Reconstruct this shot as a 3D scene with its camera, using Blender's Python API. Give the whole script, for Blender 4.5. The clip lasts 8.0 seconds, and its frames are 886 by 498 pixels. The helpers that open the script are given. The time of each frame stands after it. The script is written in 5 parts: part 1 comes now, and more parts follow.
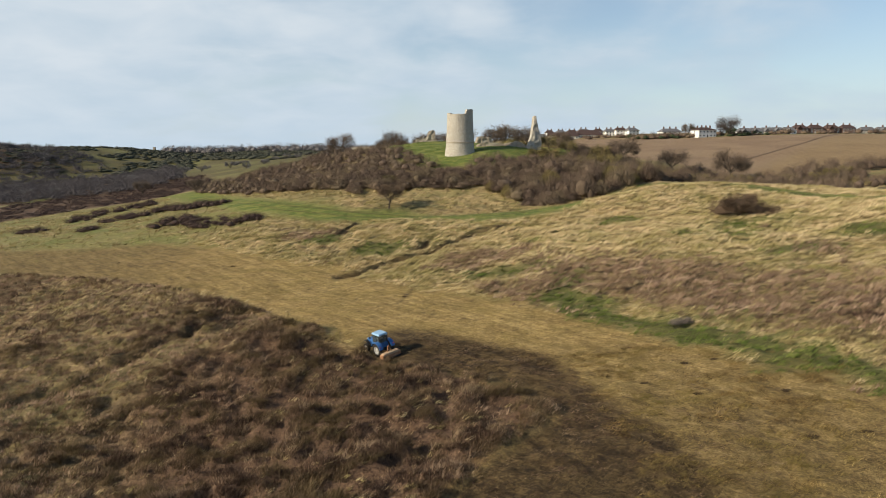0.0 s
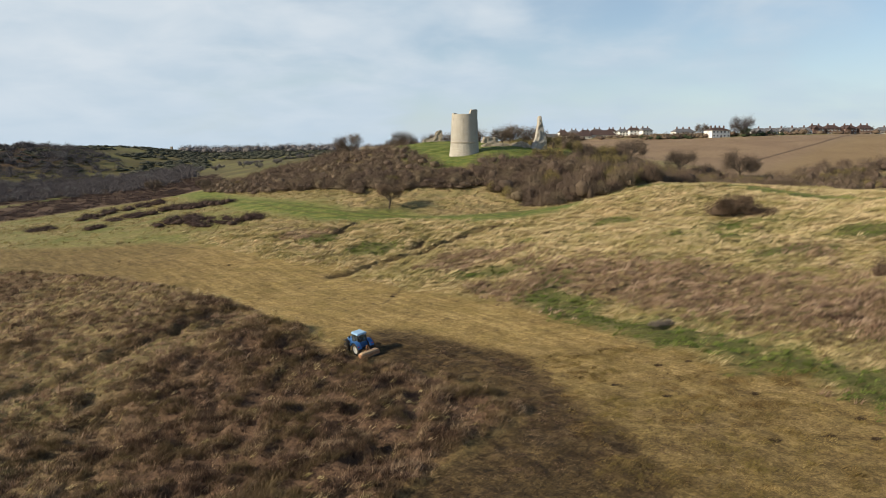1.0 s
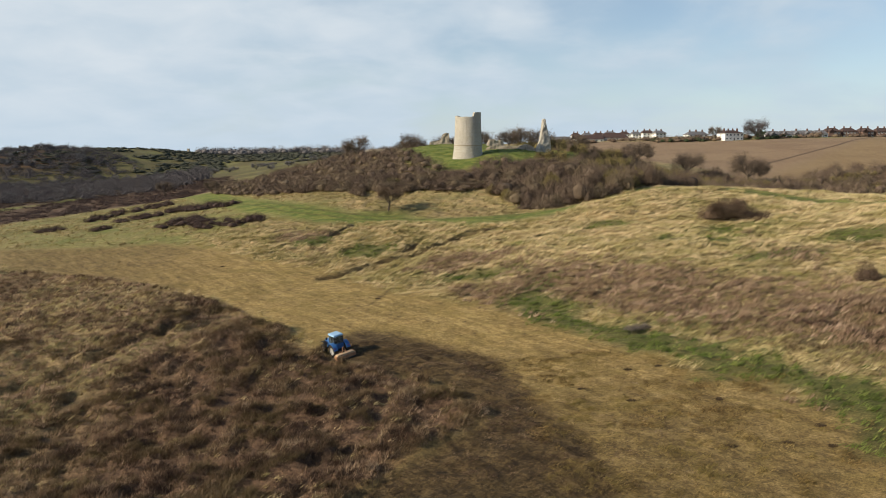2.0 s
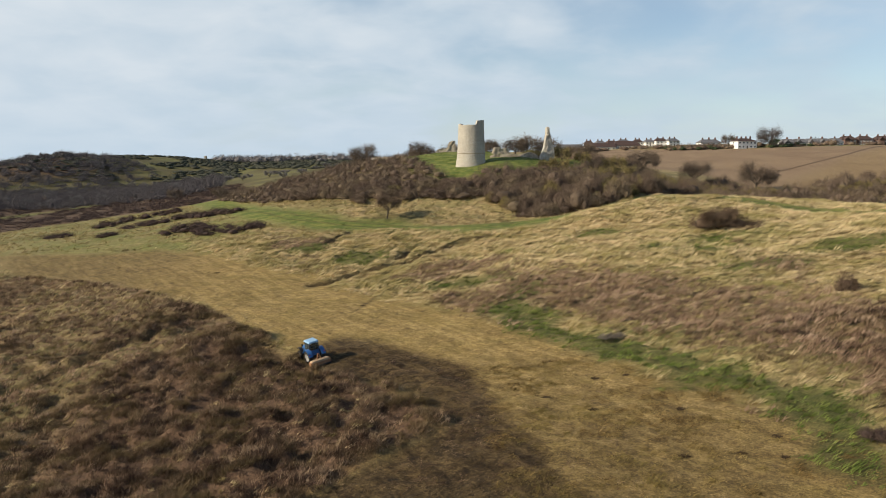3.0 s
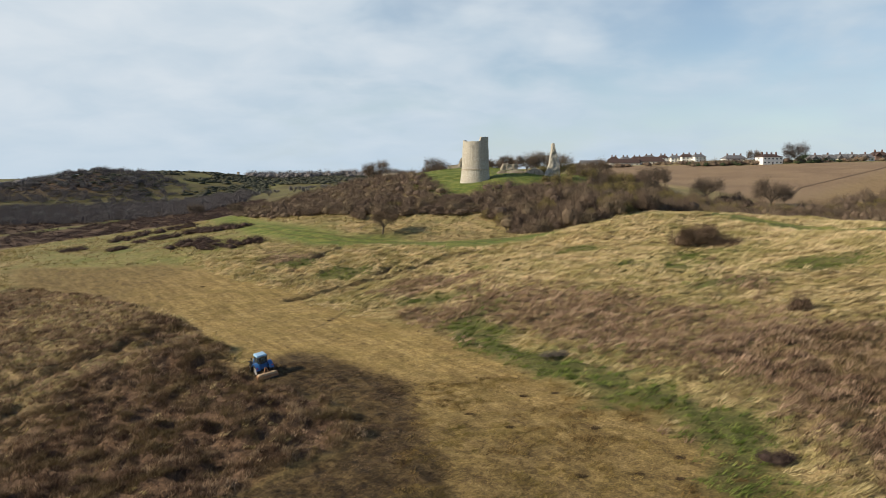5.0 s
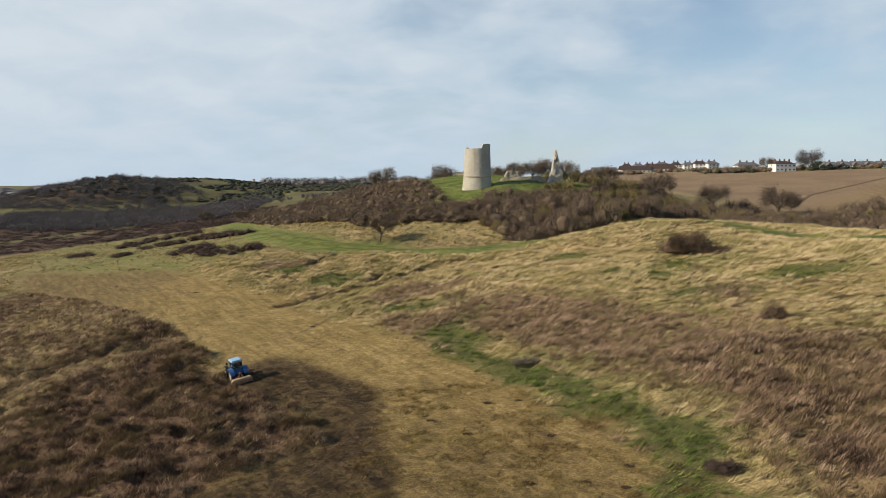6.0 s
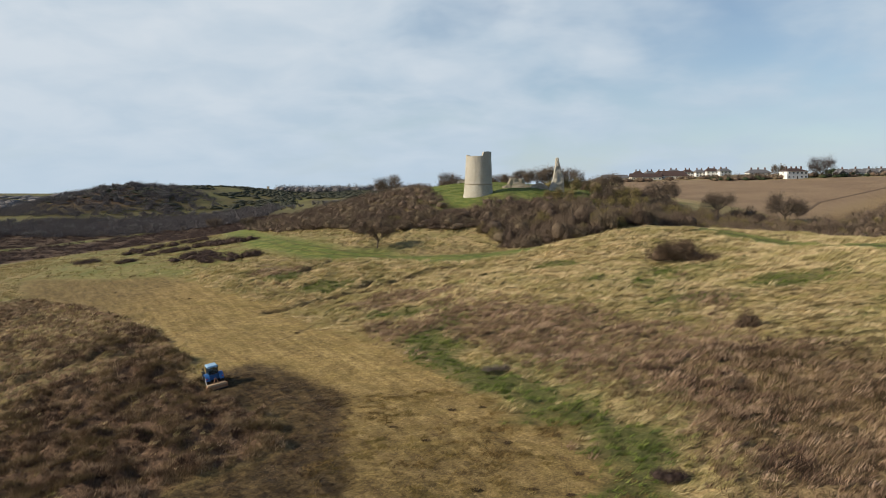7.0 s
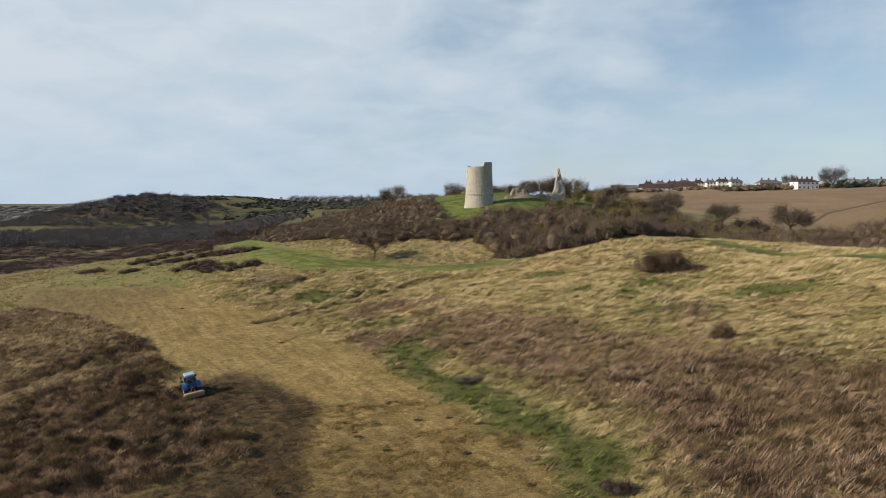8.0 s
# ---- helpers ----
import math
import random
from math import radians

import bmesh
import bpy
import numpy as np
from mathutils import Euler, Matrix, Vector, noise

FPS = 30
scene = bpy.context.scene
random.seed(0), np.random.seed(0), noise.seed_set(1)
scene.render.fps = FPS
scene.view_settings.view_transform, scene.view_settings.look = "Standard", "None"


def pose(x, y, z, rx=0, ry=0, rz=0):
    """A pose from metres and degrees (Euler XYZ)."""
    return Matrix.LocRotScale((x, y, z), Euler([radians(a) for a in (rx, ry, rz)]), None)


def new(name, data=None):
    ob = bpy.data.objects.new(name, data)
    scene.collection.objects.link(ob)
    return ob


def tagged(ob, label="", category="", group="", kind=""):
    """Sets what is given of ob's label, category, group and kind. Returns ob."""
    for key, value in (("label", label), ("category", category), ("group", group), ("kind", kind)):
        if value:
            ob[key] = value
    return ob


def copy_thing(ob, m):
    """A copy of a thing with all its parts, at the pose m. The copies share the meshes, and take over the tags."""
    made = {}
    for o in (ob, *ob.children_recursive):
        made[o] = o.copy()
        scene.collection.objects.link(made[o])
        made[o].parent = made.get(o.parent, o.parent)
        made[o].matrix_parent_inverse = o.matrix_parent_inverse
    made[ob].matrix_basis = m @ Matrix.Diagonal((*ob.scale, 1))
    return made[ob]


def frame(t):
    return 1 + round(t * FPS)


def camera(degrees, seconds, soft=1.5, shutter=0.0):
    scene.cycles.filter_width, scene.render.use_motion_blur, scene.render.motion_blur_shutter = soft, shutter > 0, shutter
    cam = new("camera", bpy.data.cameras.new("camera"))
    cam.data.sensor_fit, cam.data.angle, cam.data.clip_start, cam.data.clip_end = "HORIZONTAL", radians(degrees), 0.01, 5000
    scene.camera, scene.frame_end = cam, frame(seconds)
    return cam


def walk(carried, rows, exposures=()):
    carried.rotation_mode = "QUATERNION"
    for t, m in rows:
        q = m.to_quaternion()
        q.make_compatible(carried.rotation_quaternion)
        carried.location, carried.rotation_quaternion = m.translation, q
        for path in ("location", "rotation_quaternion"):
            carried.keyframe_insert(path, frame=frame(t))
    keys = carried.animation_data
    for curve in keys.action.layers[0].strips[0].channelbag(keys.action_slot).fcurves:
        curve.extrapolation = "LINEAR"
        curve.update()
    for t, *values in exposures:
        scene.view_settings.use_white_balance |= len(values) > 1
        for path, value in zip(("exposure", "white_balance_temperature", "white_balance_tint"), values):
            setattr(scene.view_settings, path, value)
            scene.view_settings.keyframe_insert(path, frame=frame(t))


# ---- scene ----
cam = camera(64.0, 8.0, soft=0.6)
METRES, EYE, TILT, LEAN, TURN = 48.0, 30.0, -8.2, 0.15, 0.0
ROWS = [
    (0.0, 0.0, 0.0, 0.0, 0.0, 0.0, -0.0),
    (0.5, 0.0536, -0.0024, 0.0009, 0.7, -0.01, -0.14),
    (1.0, 0.1099, -0.0043, 0.0017, 1.4, -0.02, -0.29),
    (2.5, 0.2909, -0.0087, 0.0048, 3.53, 0.41, -0.72),
    (3.0, 0.3544, -0.0091, 0.0059, 4.26, 0.75, -0.85),
    (3.5, 0.4193, -0.0082, 0.0076, 4.99, 1.06, -0.96),
    (4.0, 0.4852, -0.0069, 0.0092, 5.71, 1.37, -1.07),
    (4.5, 0.5515, -0.0044, 0.0114, 6.43, 1.67, -1.17),
    (6.0, 0.7505, 0.0095, 0.0158, 8.59, 2.47, -1.49),
    (6.5, 0.8153, 0.0156, 0.0167, 9.28, 2.75, -1.58),
    (7.0, 0.8782, 0.0221, 0.0182, 9.92, 3.03, -1.67),
    (7.5, 0.9389, 0.0293, 0.0199, 10.54, 3.4, -1.76),
    (8.0, 0.9975, 0.0369, 0.0215, 11.15, 3.83, -1.84),
]
walk(cam, [(t, pose(0, 0, EYE, TILT, LEAN, TURN) @ pose(METRES * x, METRES * y, METRES * z, 90 + pitch, roll, yaw)) for t, x, y, z, yaw, pitch, roll in ROWS],
     [(0.0, 0.0, 6500, 10), (4.5, 0.0, 6500, 10), (6.0, -0.07, 6420, 10), (8.0, -0.13, 6330, 10)])

# ---- world and sun ----
SUN_DIR = Vector((-0.90, -0.36, 0.44)).normalized()
world = bpy.data.worlds.new("world")
scene.world = world
world.use_nodes = True
wn, wl = world.node_tree.nodes, world.node_tree.links
wn.clear()


def wnode(kind, **kw):
    n = wn.new(kind)
    for k, v in kw.items():
        n.inputs[k].default_value = v
    return n


def wmath(op, a, b=None, c=None):
    n = wn.new("ShaderNodeMath")
    n.operation = op
    for i, v in enumerate((a, b, c)):
        if v is None:
            continue
        if isinstance(v, (int, float)):
            n.inputs[i].default_value = v
        else:
            wl.new(v, n.inputs[i])
    return n.outputs[0]


sky = wn.new("ShaderNodeTexSky")
sky.sky_type, sky.sun_disc = "NISHITA", False
sky.sun_elevation = math.asin(SUN_DIR.z)
sky.sun_rotation = math.atan2(SUN_DIR.x, SUN_DIR.y)
sky.air_density, sky.dust_density, sky.ozone_density = 1.0, 0.3, 2.0
coord = wn.new("ShaderNodeTexCoord")
sep = wn.new("ShaderNodeSeparateXYZ")
wl.new(coord.outputs["Generated"], sep.inputs[0])
# cloud sheet seen in perspective: divide by the height over the horizon
den = wmath("ADD", wmath("MAXIMUM", sep.outputs[2], 0.0), 0.27)
comb = wn.new("ShaderNodeCombineXYZ")
wl.new(wmath("DIVIDE", sep.outputs[0], den), comb.inputs[0])
wl.new(wmath("DIVIDE", sep.outputs[1], den), comb.inputs[1])
big = wnode("ShaderNodeTexNoise", Scale=1.7, Detail=5.0, Roughness=0.48, Distortion=0.15)
fine = wnode("ShaderNodeTexNoise", Scale=3.6, Detail=4.0, Roughness=0.5, Distortion=0.3)
for n in (big, fine):
    wl.new(comb.outputs[0], n.inputs["Vector"])
# more cover on the sun's side of the sky
side = wmath("MULTIPLY", wmath("ADD", wmath("MULTIPLY", sep.outputs[0], -0.55), wmath("MULTIPLY", sep.outputs[1], 0.05)), 0.62)
cover = wmath("ADD", wmath("ADD", big.outputs["Fac"], side), wmath("MULTIPLY", wmath("SUBTRACT", fine.outputs["Fac"], 0.5), 0.25))
ramp = wn.new("ShaderNodeMapRange")
ramp.interpolation_type = "SMOOTHSTEP"
ramp.inputs["From Min"].default_value, ramp.inputs["From Max"].default_value = 0.26, 0.66
wl.new(cover, ramp.inputs["Value"])
skylow = wn.new("ShaderNodeMix")
skylow.data_type = "RGBA"
scaled = wn.new("ShaderNodeVectorMath")
scaled.operation = "SCALE"
scaled.inputs["Scale"].default_value = 0.115
wl.new(sky.outputs[0], scaled.inputs[0])
tone = wn.new("ShaderNodeMix")
tone.data_type = "RGBA"
tone.inputs["A"].default_value = (0.455, 0.58, 0.69, 1)
tone.inputs["B"].default_value = (0.74, 0.79, 0.83, 1)
tr = wn.new("ShaderNodeMapRange")
tr.inputs["From Min"].default_value, tr.inputs["From Max"].default_value = 0.25, 0.80
wl.new(wmath("ADD", wmath("MULTIPLY", fine.outputs["Fac"], 0.9), side), tr.inputs["Value"])
wl.new(tr.outputs[0], tone.inputs["Factor"])
# the sheet thins out overhead, and low haze pales the sky towards the horizon
thin = wn.new("ShaderNodeMapRange")
thin.inputs["From Min"].default_value, thin.inputs["From Max"].default_value = 0.30, 0.62
thin.inputs["To Min"].default_value, thin.inputs["To Max"].default_value = 1.0, 0.08
wl.new(sep.outputs[2], thin.inputs["Value"])
wl.new(wmath("MULTIPLY", ramp.outputs[0], thin.outputs[0]), skylow.inputs["Factor"])
haze = wn.new("ShaderNodeMix")
haze.data_type = "RGBA"
haze.inputs["B"].default_value = (0.54, 0.66, 0.77, 1)
low = wmath("EXPONENT", wmath("MULTIPLY", wmath("MAXIMUM", sep.outputs[2], 0.0), -7.0))
wl.new(wmath("MULTIPLY", low, 0.8), haze.inputs["Factor"])
wl.new(scaled.outputs[0], skylow.inputs["A"])
wl.new(tone.outputs["Result"], skylow.inputs["B"])
bg = wn.new("ShaderNodeBackground")
bg.inputs["Strength"].default_value = 1.0
wl.new(skylow.outputs["Result"], haze.inputs["A"])
wl.new(haze.outputs["Result"], bg.inputs["Color"])
wout = wn.new("ShaderNodeOutputWorld")
wl.new(bg.outputs[0], wout.inputs["Surface"])

sun = new("sun", bpy.data.lights.new("sun", "SUN"))
sun.data.energy, sun.data.angle, sun.data.color = 6.2, radians(0.7), (1.0, 0.87, 0.68)
sun.rotation_euler = SUN_DIR.to_track_quat("Z", "Y").to_euler()


# ---- materials ----
def material(name, rough=0.9, metal=0.0):
    m = bpy.data.materials.new(name)
    m.use_nodes = True
    b = m.node_tree.nodes["Principled BSDF"]
    b.inputs["Roughness"].default_value, b.inputs["Metallic"].default_value = rough, metal
    b.inputs["Specular IOR Level"].default_value = 0.25
    return m, m.node_tree.nodes, m.node_tree.links, b


def vec(nodes, links, scale=(1, 1, 1), turn=0.0):
    c = nodes.new("ShaderNodeTexCoord")
    rot, mp = nodes.new("ShaderNodeMapping"), nodes.new("ShaderNodeMapping")
    rot.inputs["Rotation"].default_value = (0, 0, turn)
    mp.inputs["Scale"].default_value = scale
    links.new(c.outputs["Object"], rot.inputs["Vector"])
    links.new(rot.outputs[0], mp.inputs["Vector"])
    return mp.outputs[0]


def noise_node(nodes, links, v, scale, detail=5.0, rough=0.6, distort=0.0):
    n = nodes.new("ShaderNodeTexNoise")
    n.inputs["Scale"].default_value, n.inputs["Detail"].default_value = scale, detail
    n.inputs["Roughness"].default_value, n.inputs["Distortion"].default_value = rough, distort
    if v is not None:
        links.new(v, n.inputs["Vector"])
    return n.outputs["Fac"]


def ramp_node(nodes, links, fac, stops):
    r = nodes.new("ShaderNodeValToRGB")
    e = r.color_ramp.elements
    while len(e) < len(stops):
        e.new(0.5)
    for el, (p, c) in zip(e, stops):
        el.position, el.color = p, (*c, 1)
    links.new(fac, r.inputs[0])
    return r.outputs[0]


def mix_node(nodes, links, fac, a, b, blend="MIX"):
    n = nodes.new("ShaderNodeMix")
    n.data_type, n.blend_type = "RGBA", blend
    for s, v in (("Factor", fac), ("A", a), ("B", b)):
        if isinstance(v, (int, float)):
            n.inputs[s].default_value = v
        elif isinstance(v, tuple):
            n.inputs[s].default_value = (*v, 1)
        else:
            links.new(v, n.inputs[s])
    return n.outputs["Result"]


def bump(nodes, links, bsdf, height, strength, dist):
    n = nodes.new("ShaderNodeBump")
    n.inputs["Strength"].default_value, n.inputs["Distance"].default_value = strength, dist
    links.new(height, n.inputs["Height"])
    links.new(n.outputs[0], bsdf.inputs["Normal"])


def mottled(name, c1, c2, scale=2.0, rough=0.9, metal=0.0, bumpd=0.0, c3=None):
    """Two or three tones mixed by noise at two scales."""
    m, n, l, b = material(name, rough, metal)
    v = vec(n, l)
    f1 = noise_node(n, l, v, scale)
    f2 = noise_node(n, l, v, scale * 7.3)
    col = ramp_node(n, l, f1, [(0.32, c1), (0.68, c2)])
    col = mix_node(n, l, 0.45, col, ramp_node(n, l, f2, [(0.3, c1), (0.7, c3 or c2)]))
    l.new(col, b.inputs["Base Color"])
    if bumpd:
        bump(n, l, b, f2, 0.6, bumpd)
    return m


def twig_material(name, c1, c2, c3, even=0.0):
    """Bare twigs, toned from plant to plant and along the plant."""
    m, n, l, b = material(name, 0.95)
    oi = n.new("ShaderNodeObjectInfo")
    g = n.new("ShaderNodeNewGeometry")
    f = noise_node(n, l, vec(n, l), 0.8, 3.0)
    a = n.new("ShaderNodeAttribute")
    a.attribute_name = "tone"
    pick = n.new("ShaderNodeMath")
    pick.operation = "ADD"
    l.new(oi.outputs["Random"], pick.inputs[0])
    l.new(a.outputs["Fac"], pick.inputs[1])
    wrap = n.new("ShaderNodeMath")
    wrap.operation = "FRACT"
    l.new(pick.outputs[0], wrap.inputs[0])
    col = ramp_node(n, l, wrap.outputs[0], [(0.0, c1), (0.5, c2), (1.0, c3)])
    fleck = noise_node(n, l, vec(n, l, (1, 1, 0.5)), 3.2, 5.0, 0.75)
    isl = ramp_node(n, l, g.outputs["Random Per Island"], [(0.0, tuple((0.45 + 0.4 * even) * c for c in c2)), (1.0, tuple((1.45 - 0.3 * even) * c for c in c2))])
    col = mix_node(n, l, 0.45, col, isl)
    col = mix_node(n, l, 0.9 - 0.7 * even, col, ramp_node(n, l, fleck, [(0.34, (0.62, 0.62, 0.62)), (0.5, (0.97, 0.97, 0.97)), (0.68, (1.3, 1.3, 1.3))]), "MULTIPLY")
    l.new(col, b.inputs["Base Color"])
    bump(n, l, b, fleck, 0.5 * (1 - even), 0.3)
    return m


def blade_material(name, stops, green):
    """Dry or green grass; tone is a per-tuft value, island a per-blade one."""
    m, n, l, b = material(name, 0.8)
    a = n.new("ShaderNodeAttribute")
    a.attribute_name = "tone"
    g = n.new("ShaderNodeNewGeometry")
    s = n.new("ShaderNodeMath")
    s.operation = "MULTIPLY_ADD"
    l.new(g.outputs["Random Per Island"], s.inputs[0])
    s.inputs[1].default_value = 0.2
    l.new(a.outputs["Fac"], s.inputs[2])
    col = ramp_node(n, l, s.outputs[0], stops)
    big = noise_node(n, l, vec(n, l, (1, 1.6, 1), 0.5), 0.11, 6.0, 0.65)
    patch = ramp_node(n, l, big, [(0.42, (0, 0, 0)), (0.60, (1, 1, 1))])
    col = mix_node(n, l, patch, col, mix_node(n, l, 0.6, col, green))
    l.new(col, b.inputs["Base Color"])
    tr = n.new("ShaderNodeBsdfTranslucent")
    l.new(col, tr.inputs["Color"])
    ms = n.new("ShaderNodeMixShader")
    ms.inputs[0].default_value = 0.25
    l.new(b.outputs[0], ms.inputs[1])
    l.new(tr.outputs[0], ms.inputs[2])
    l.new(ms.outputs[0], n["Material Output"].inputs["Surface"])
    return m


def ground_material():
    m, n, l, b = material("ground", 0.95)
    z1 = n.new("ShaderNodeAttribute")
    z1.attribute_name = "cover"
    z2 = n.new("ShaderNodeAttribute")
    z2.attribute_name = "use"
    s1, s2 = n.new("ShaderNodeSeparateColor"), n.new("ShaderNodeSeparateColor")
    l.new(z1.outputs["Color"], s1.inputs[0])
    l.new(z2.outputs["Color"], s2.inputs[0])
    v = vec(n, l)
    vs = vec(n, l, (0.5, 1.6, 1.0), 0.2)
    vm = vec(n, l, (0.13, 1.0, 1.0), -2.27)
    f_big = noise_node(n, l, v, 0.035, 6.0, 0.6)
    f_mid = noise_node(n, l, vs, 0.22, 6.0, 0.65, 0.6)
    f_fine = noise_node(n, l, vs, 1.5, 6.0, 0.7, 0.8)
    f_grain = noise_node(n, l, v, 4.5, 3.0, 0.65, 0.5)
    straw = ramp_node(n, l, f_fine, [(0.30, (0.13, 0.092, 0.042)), (0.48, (0.325, 0.24, 0.112)), (0.68, (0.52, 0.40, 0.205))])
    mossy = ramp_node(n, l, f_fine, [(0.3, (0.08, 0.085, 0.024)), (0.7, (0.24, 0.22, 0.08))])
    tuft = mix_node(n, l, ramp_node(n, l, mix_node(n, l, 0.5, f_big, f_mid), [(0.44, (0, 0, 0)), (0.60, (1, 1, 1))]), straw, mossy)
    f_mow = noise_node(n, l, vm, 0.75, 6.0, 0.7)
    f_grit = noise_node(n, l, v, 1.1, 6.0, 0.72, 0.7)
    f_cut = mix_node(n, l, 0.5, f_grit, f_mow)
    mown = ramp_node(n, l, f_cut, [(0.33, (0.120, 0.075, 0.026)), (0.5, (0.298, 0.208, 0.076)), (0.67, (0.49, 0.36, 0.152))])
    mown2 = ramp_node(n, l, f_cut, [(0.33, (0.125, 0.088, 0.027)), (0.67, (0.37, 0.268, 0.090))])
    mown = mix_node(n, l, ramp_node(n, l, f_mid, [(0.42, (0, 0, 0)), (0.62, (1, 1, 1))]), mown, mown2)
    # dark scuffs and bits of turned earth
    scuff = ramp_node(n, l, noise_node(n, l, v, 0.5, 6.0, 0.75, 1.2), [(0.57, (0, 0, 0)), (0.66, (1, 1, 1))])
    mown = mix_node(n, l, scuff, mown, mix_node(n, l, 0.6, mown, (0.075, 0.05, 0.028)))
    f_blot = noise_node(n, l, v, 0.33, 6.0, 0.7, 0.8)
    mown = mix_node(n, l, 0.8, mown, ramp_node(n, l, f_blot, [(0.36, (0.74, 0.72, 0.70)), (0.5, (1.0, 1.0, 1.0)), (0.66, (1.22, 1.2, 1.16))]), "MULTIPLY")
    lush = ramp_node(n, l, f_fine, [(0.25, (0.04, 0.048, 0.013)), (0.7, (0.125, 0.125, 0.038))])
    dead = ramp_node(n, l, f_fine, [(0.25, (0.042, 0.025, 0.016)), (0.5, (0.112, 0.068, 0.041)), (0.75, (0.21, 0.135, 0.08))])
    lawn = ramp_node(n, l, f_fine, [(0.25, (0.075, 0.10, 0.020)), (0.5, (0.145, 0.172, 0.036)), (0.75, (0.235, 0.25, 0.065))])
    lawn = mix_node(n, l, 0.85, lawn, ramp_node(n, l, mix_node(n, l, 0.5, f_mid, f_blot), [(0.45, (0.58, 0.70, 0.55)), (0.505, (1.0, 1.0, 1.0)), (0.56, (1.45, 1.25, 1.35))]), "MULTIPLY")
    rows = n.new("ShaderNodeTexWave")
    rows.inputs["Scale"].default_value, rows.inputs["Distortion"].default_value = 0.09, 1.2
    l.new(vec(n, l, (1, 1, 1), 1.1), rows.inputs["Vector"])
    soil = ramp_node(n, l, mix_node(n, l, 0.65, rows.outputs["Color"], f_mid), [(0.2, (0.185, 0.120, 0.070)), (0.8, (0.29, 0.198, 0.120))])
    soil = mix_node(n, l, ramp_node(n, l, f_big, [(0.4, (0, 0, 0)), (0.6, (1, 1, 1))]), soil, mix_node(n, l, 0.6, soil, (0.32, 0.225, 0.13)))
    fresh_and_shade = ramp_node(n, l, mix_node(n, l, 0.4, f_grit, f_mow), [(0.40, (0.026, 0.017, 0.008)), (0.5, (0.076, 0.050, 0.020)), (0.60, (0.155, 0.105, 0.043))])
    col = mix_node(n, l, s1.outputs[2], tuft, dead)
    col = mix_node(n, l, s1.outputs[0], col, mown)
    col = mix_node(n, l, s1.outputs[1], col, lush)
    col = mix_node(n, l, s2.outputs[1], col, lawn)
    col = mix_node(n, l, s2.outputs[0], col, soil)
    col = mix_node(n, l, s2.outputs[2], col, fresh_and_shade)
    grain = ramp_node(n, l, f_grain, [(0.28, (0.42, 0.42, 0.42)), (0.5, (0.95, 0.95, 0.95)), (0.72, (1.5, 1.5, 1.5))])
    col = mix_node(n, l, 0.85, col, grain, "MULTIPLY")
    l.new(col, b.inputs["Base Color"])
    bump(n, l, b, mix_node(n, l, 0.5, f_fine, f_grain), 1.0, 0.28)
    return m


M_GROUND = ground_material()
M_STRAW = blade_material("straw_grass", [(0.0, (0.110, 0.080, 0.036)), (0.4, (0.44, 0.342, 0.178)), (1.0, (0.77, 0.625, 0.38))], (0.29, 0.265, 0.080))
M_STEM = blade_material("dead_stems", [(0.0, (0.018, 0.011, 0.008)), (0.5, (0.110, 0.066, 0.042)), (0.8, (0.245, 0.162, 0.102)), (1.0, (0.43, 0.32, 0.207))], (0.15, 0.112, 0.045))
M_PURPLE = blade_material("seeded_grass", [(0.0, (0.060, 0.038, 0.028)), (0.5, (0.305, 0.202, 0.136)), (1.0, (0.54, 0.40, 0.28))], (0.24, 0.17, 0.095))
M_LUSH = blade_material("lush_grass", [(0.0, (0.03, 0.048, 0.010)), (0.5, (0.105, 0.155, 0.026)), (1.0, (0.27, 0.30, 0.08))], (0.12, 0.14, 0.03))
M_STUBBLE = blade_material("mown_stubble", [(0.0, (0.085, 0.054, 0.020)), (0.5, (0.26, 0.172, 0.060)), (1.0, (0.46, 0.33, 0.14))], (0.20, 0.165, 0.045))
M_THORN = twig_material("thorn_twigs", (0.082, 0.058, 0.044), (0.143, 0.103, 0.074), (0.20, 0.157, 0.095))
M_HAW = twig_material("hawthorn_twigs", (0.105, 0.070, 0.047), (0.13, 0.088, 0.058), (0.15, 0.105, 0.068))
M_BRAMBLE = twig_material("bramble_stems", (0.052, 0.033, 0.028), (0.07, 0.046, 0.038), (0.085, 0.06, 0.047), 0.7)
M_WILLOW = twig_material("willow_twigs", (0.20, 0.165, 0.060), (0.19, 0.15, 0.060), (0.16, 0.14, 0.06))
M_BARK = mottled("bark", (0.05, 0.04, 0.03), (0.11, 0.09, 0.07), 3.0)
M_TWIG = twig_material("tree_twigs", (0.13, 0.098, 0.072), (0.145, 0.11, 0.08), (0.16, 0.125, 0.08))
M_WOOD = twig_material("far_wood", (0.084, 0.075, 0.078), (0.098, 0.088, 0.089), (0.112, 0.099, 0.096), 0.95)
# paler copy of the wood above: distance haze put into the twig colour
M_HAZEWOOD = twig_material("hazed_wood", (0.135, 0.128, 0.130), (0.16, 0.15, 0.15), (0.18, 0.165, 0.16), 0.9)
M_GORSE = twig_material("gorse", (0.046, 0.052, 0.036), (0.058, 0.062, 0.042), (0.066, 0.063, 0.048), 0.8)
M_EVERGREEN = twig_material("evergreen", (0.025, 0.036, 0.016), (0.03, 0.042, 0.018), (0.035, 0.045, 0.02))


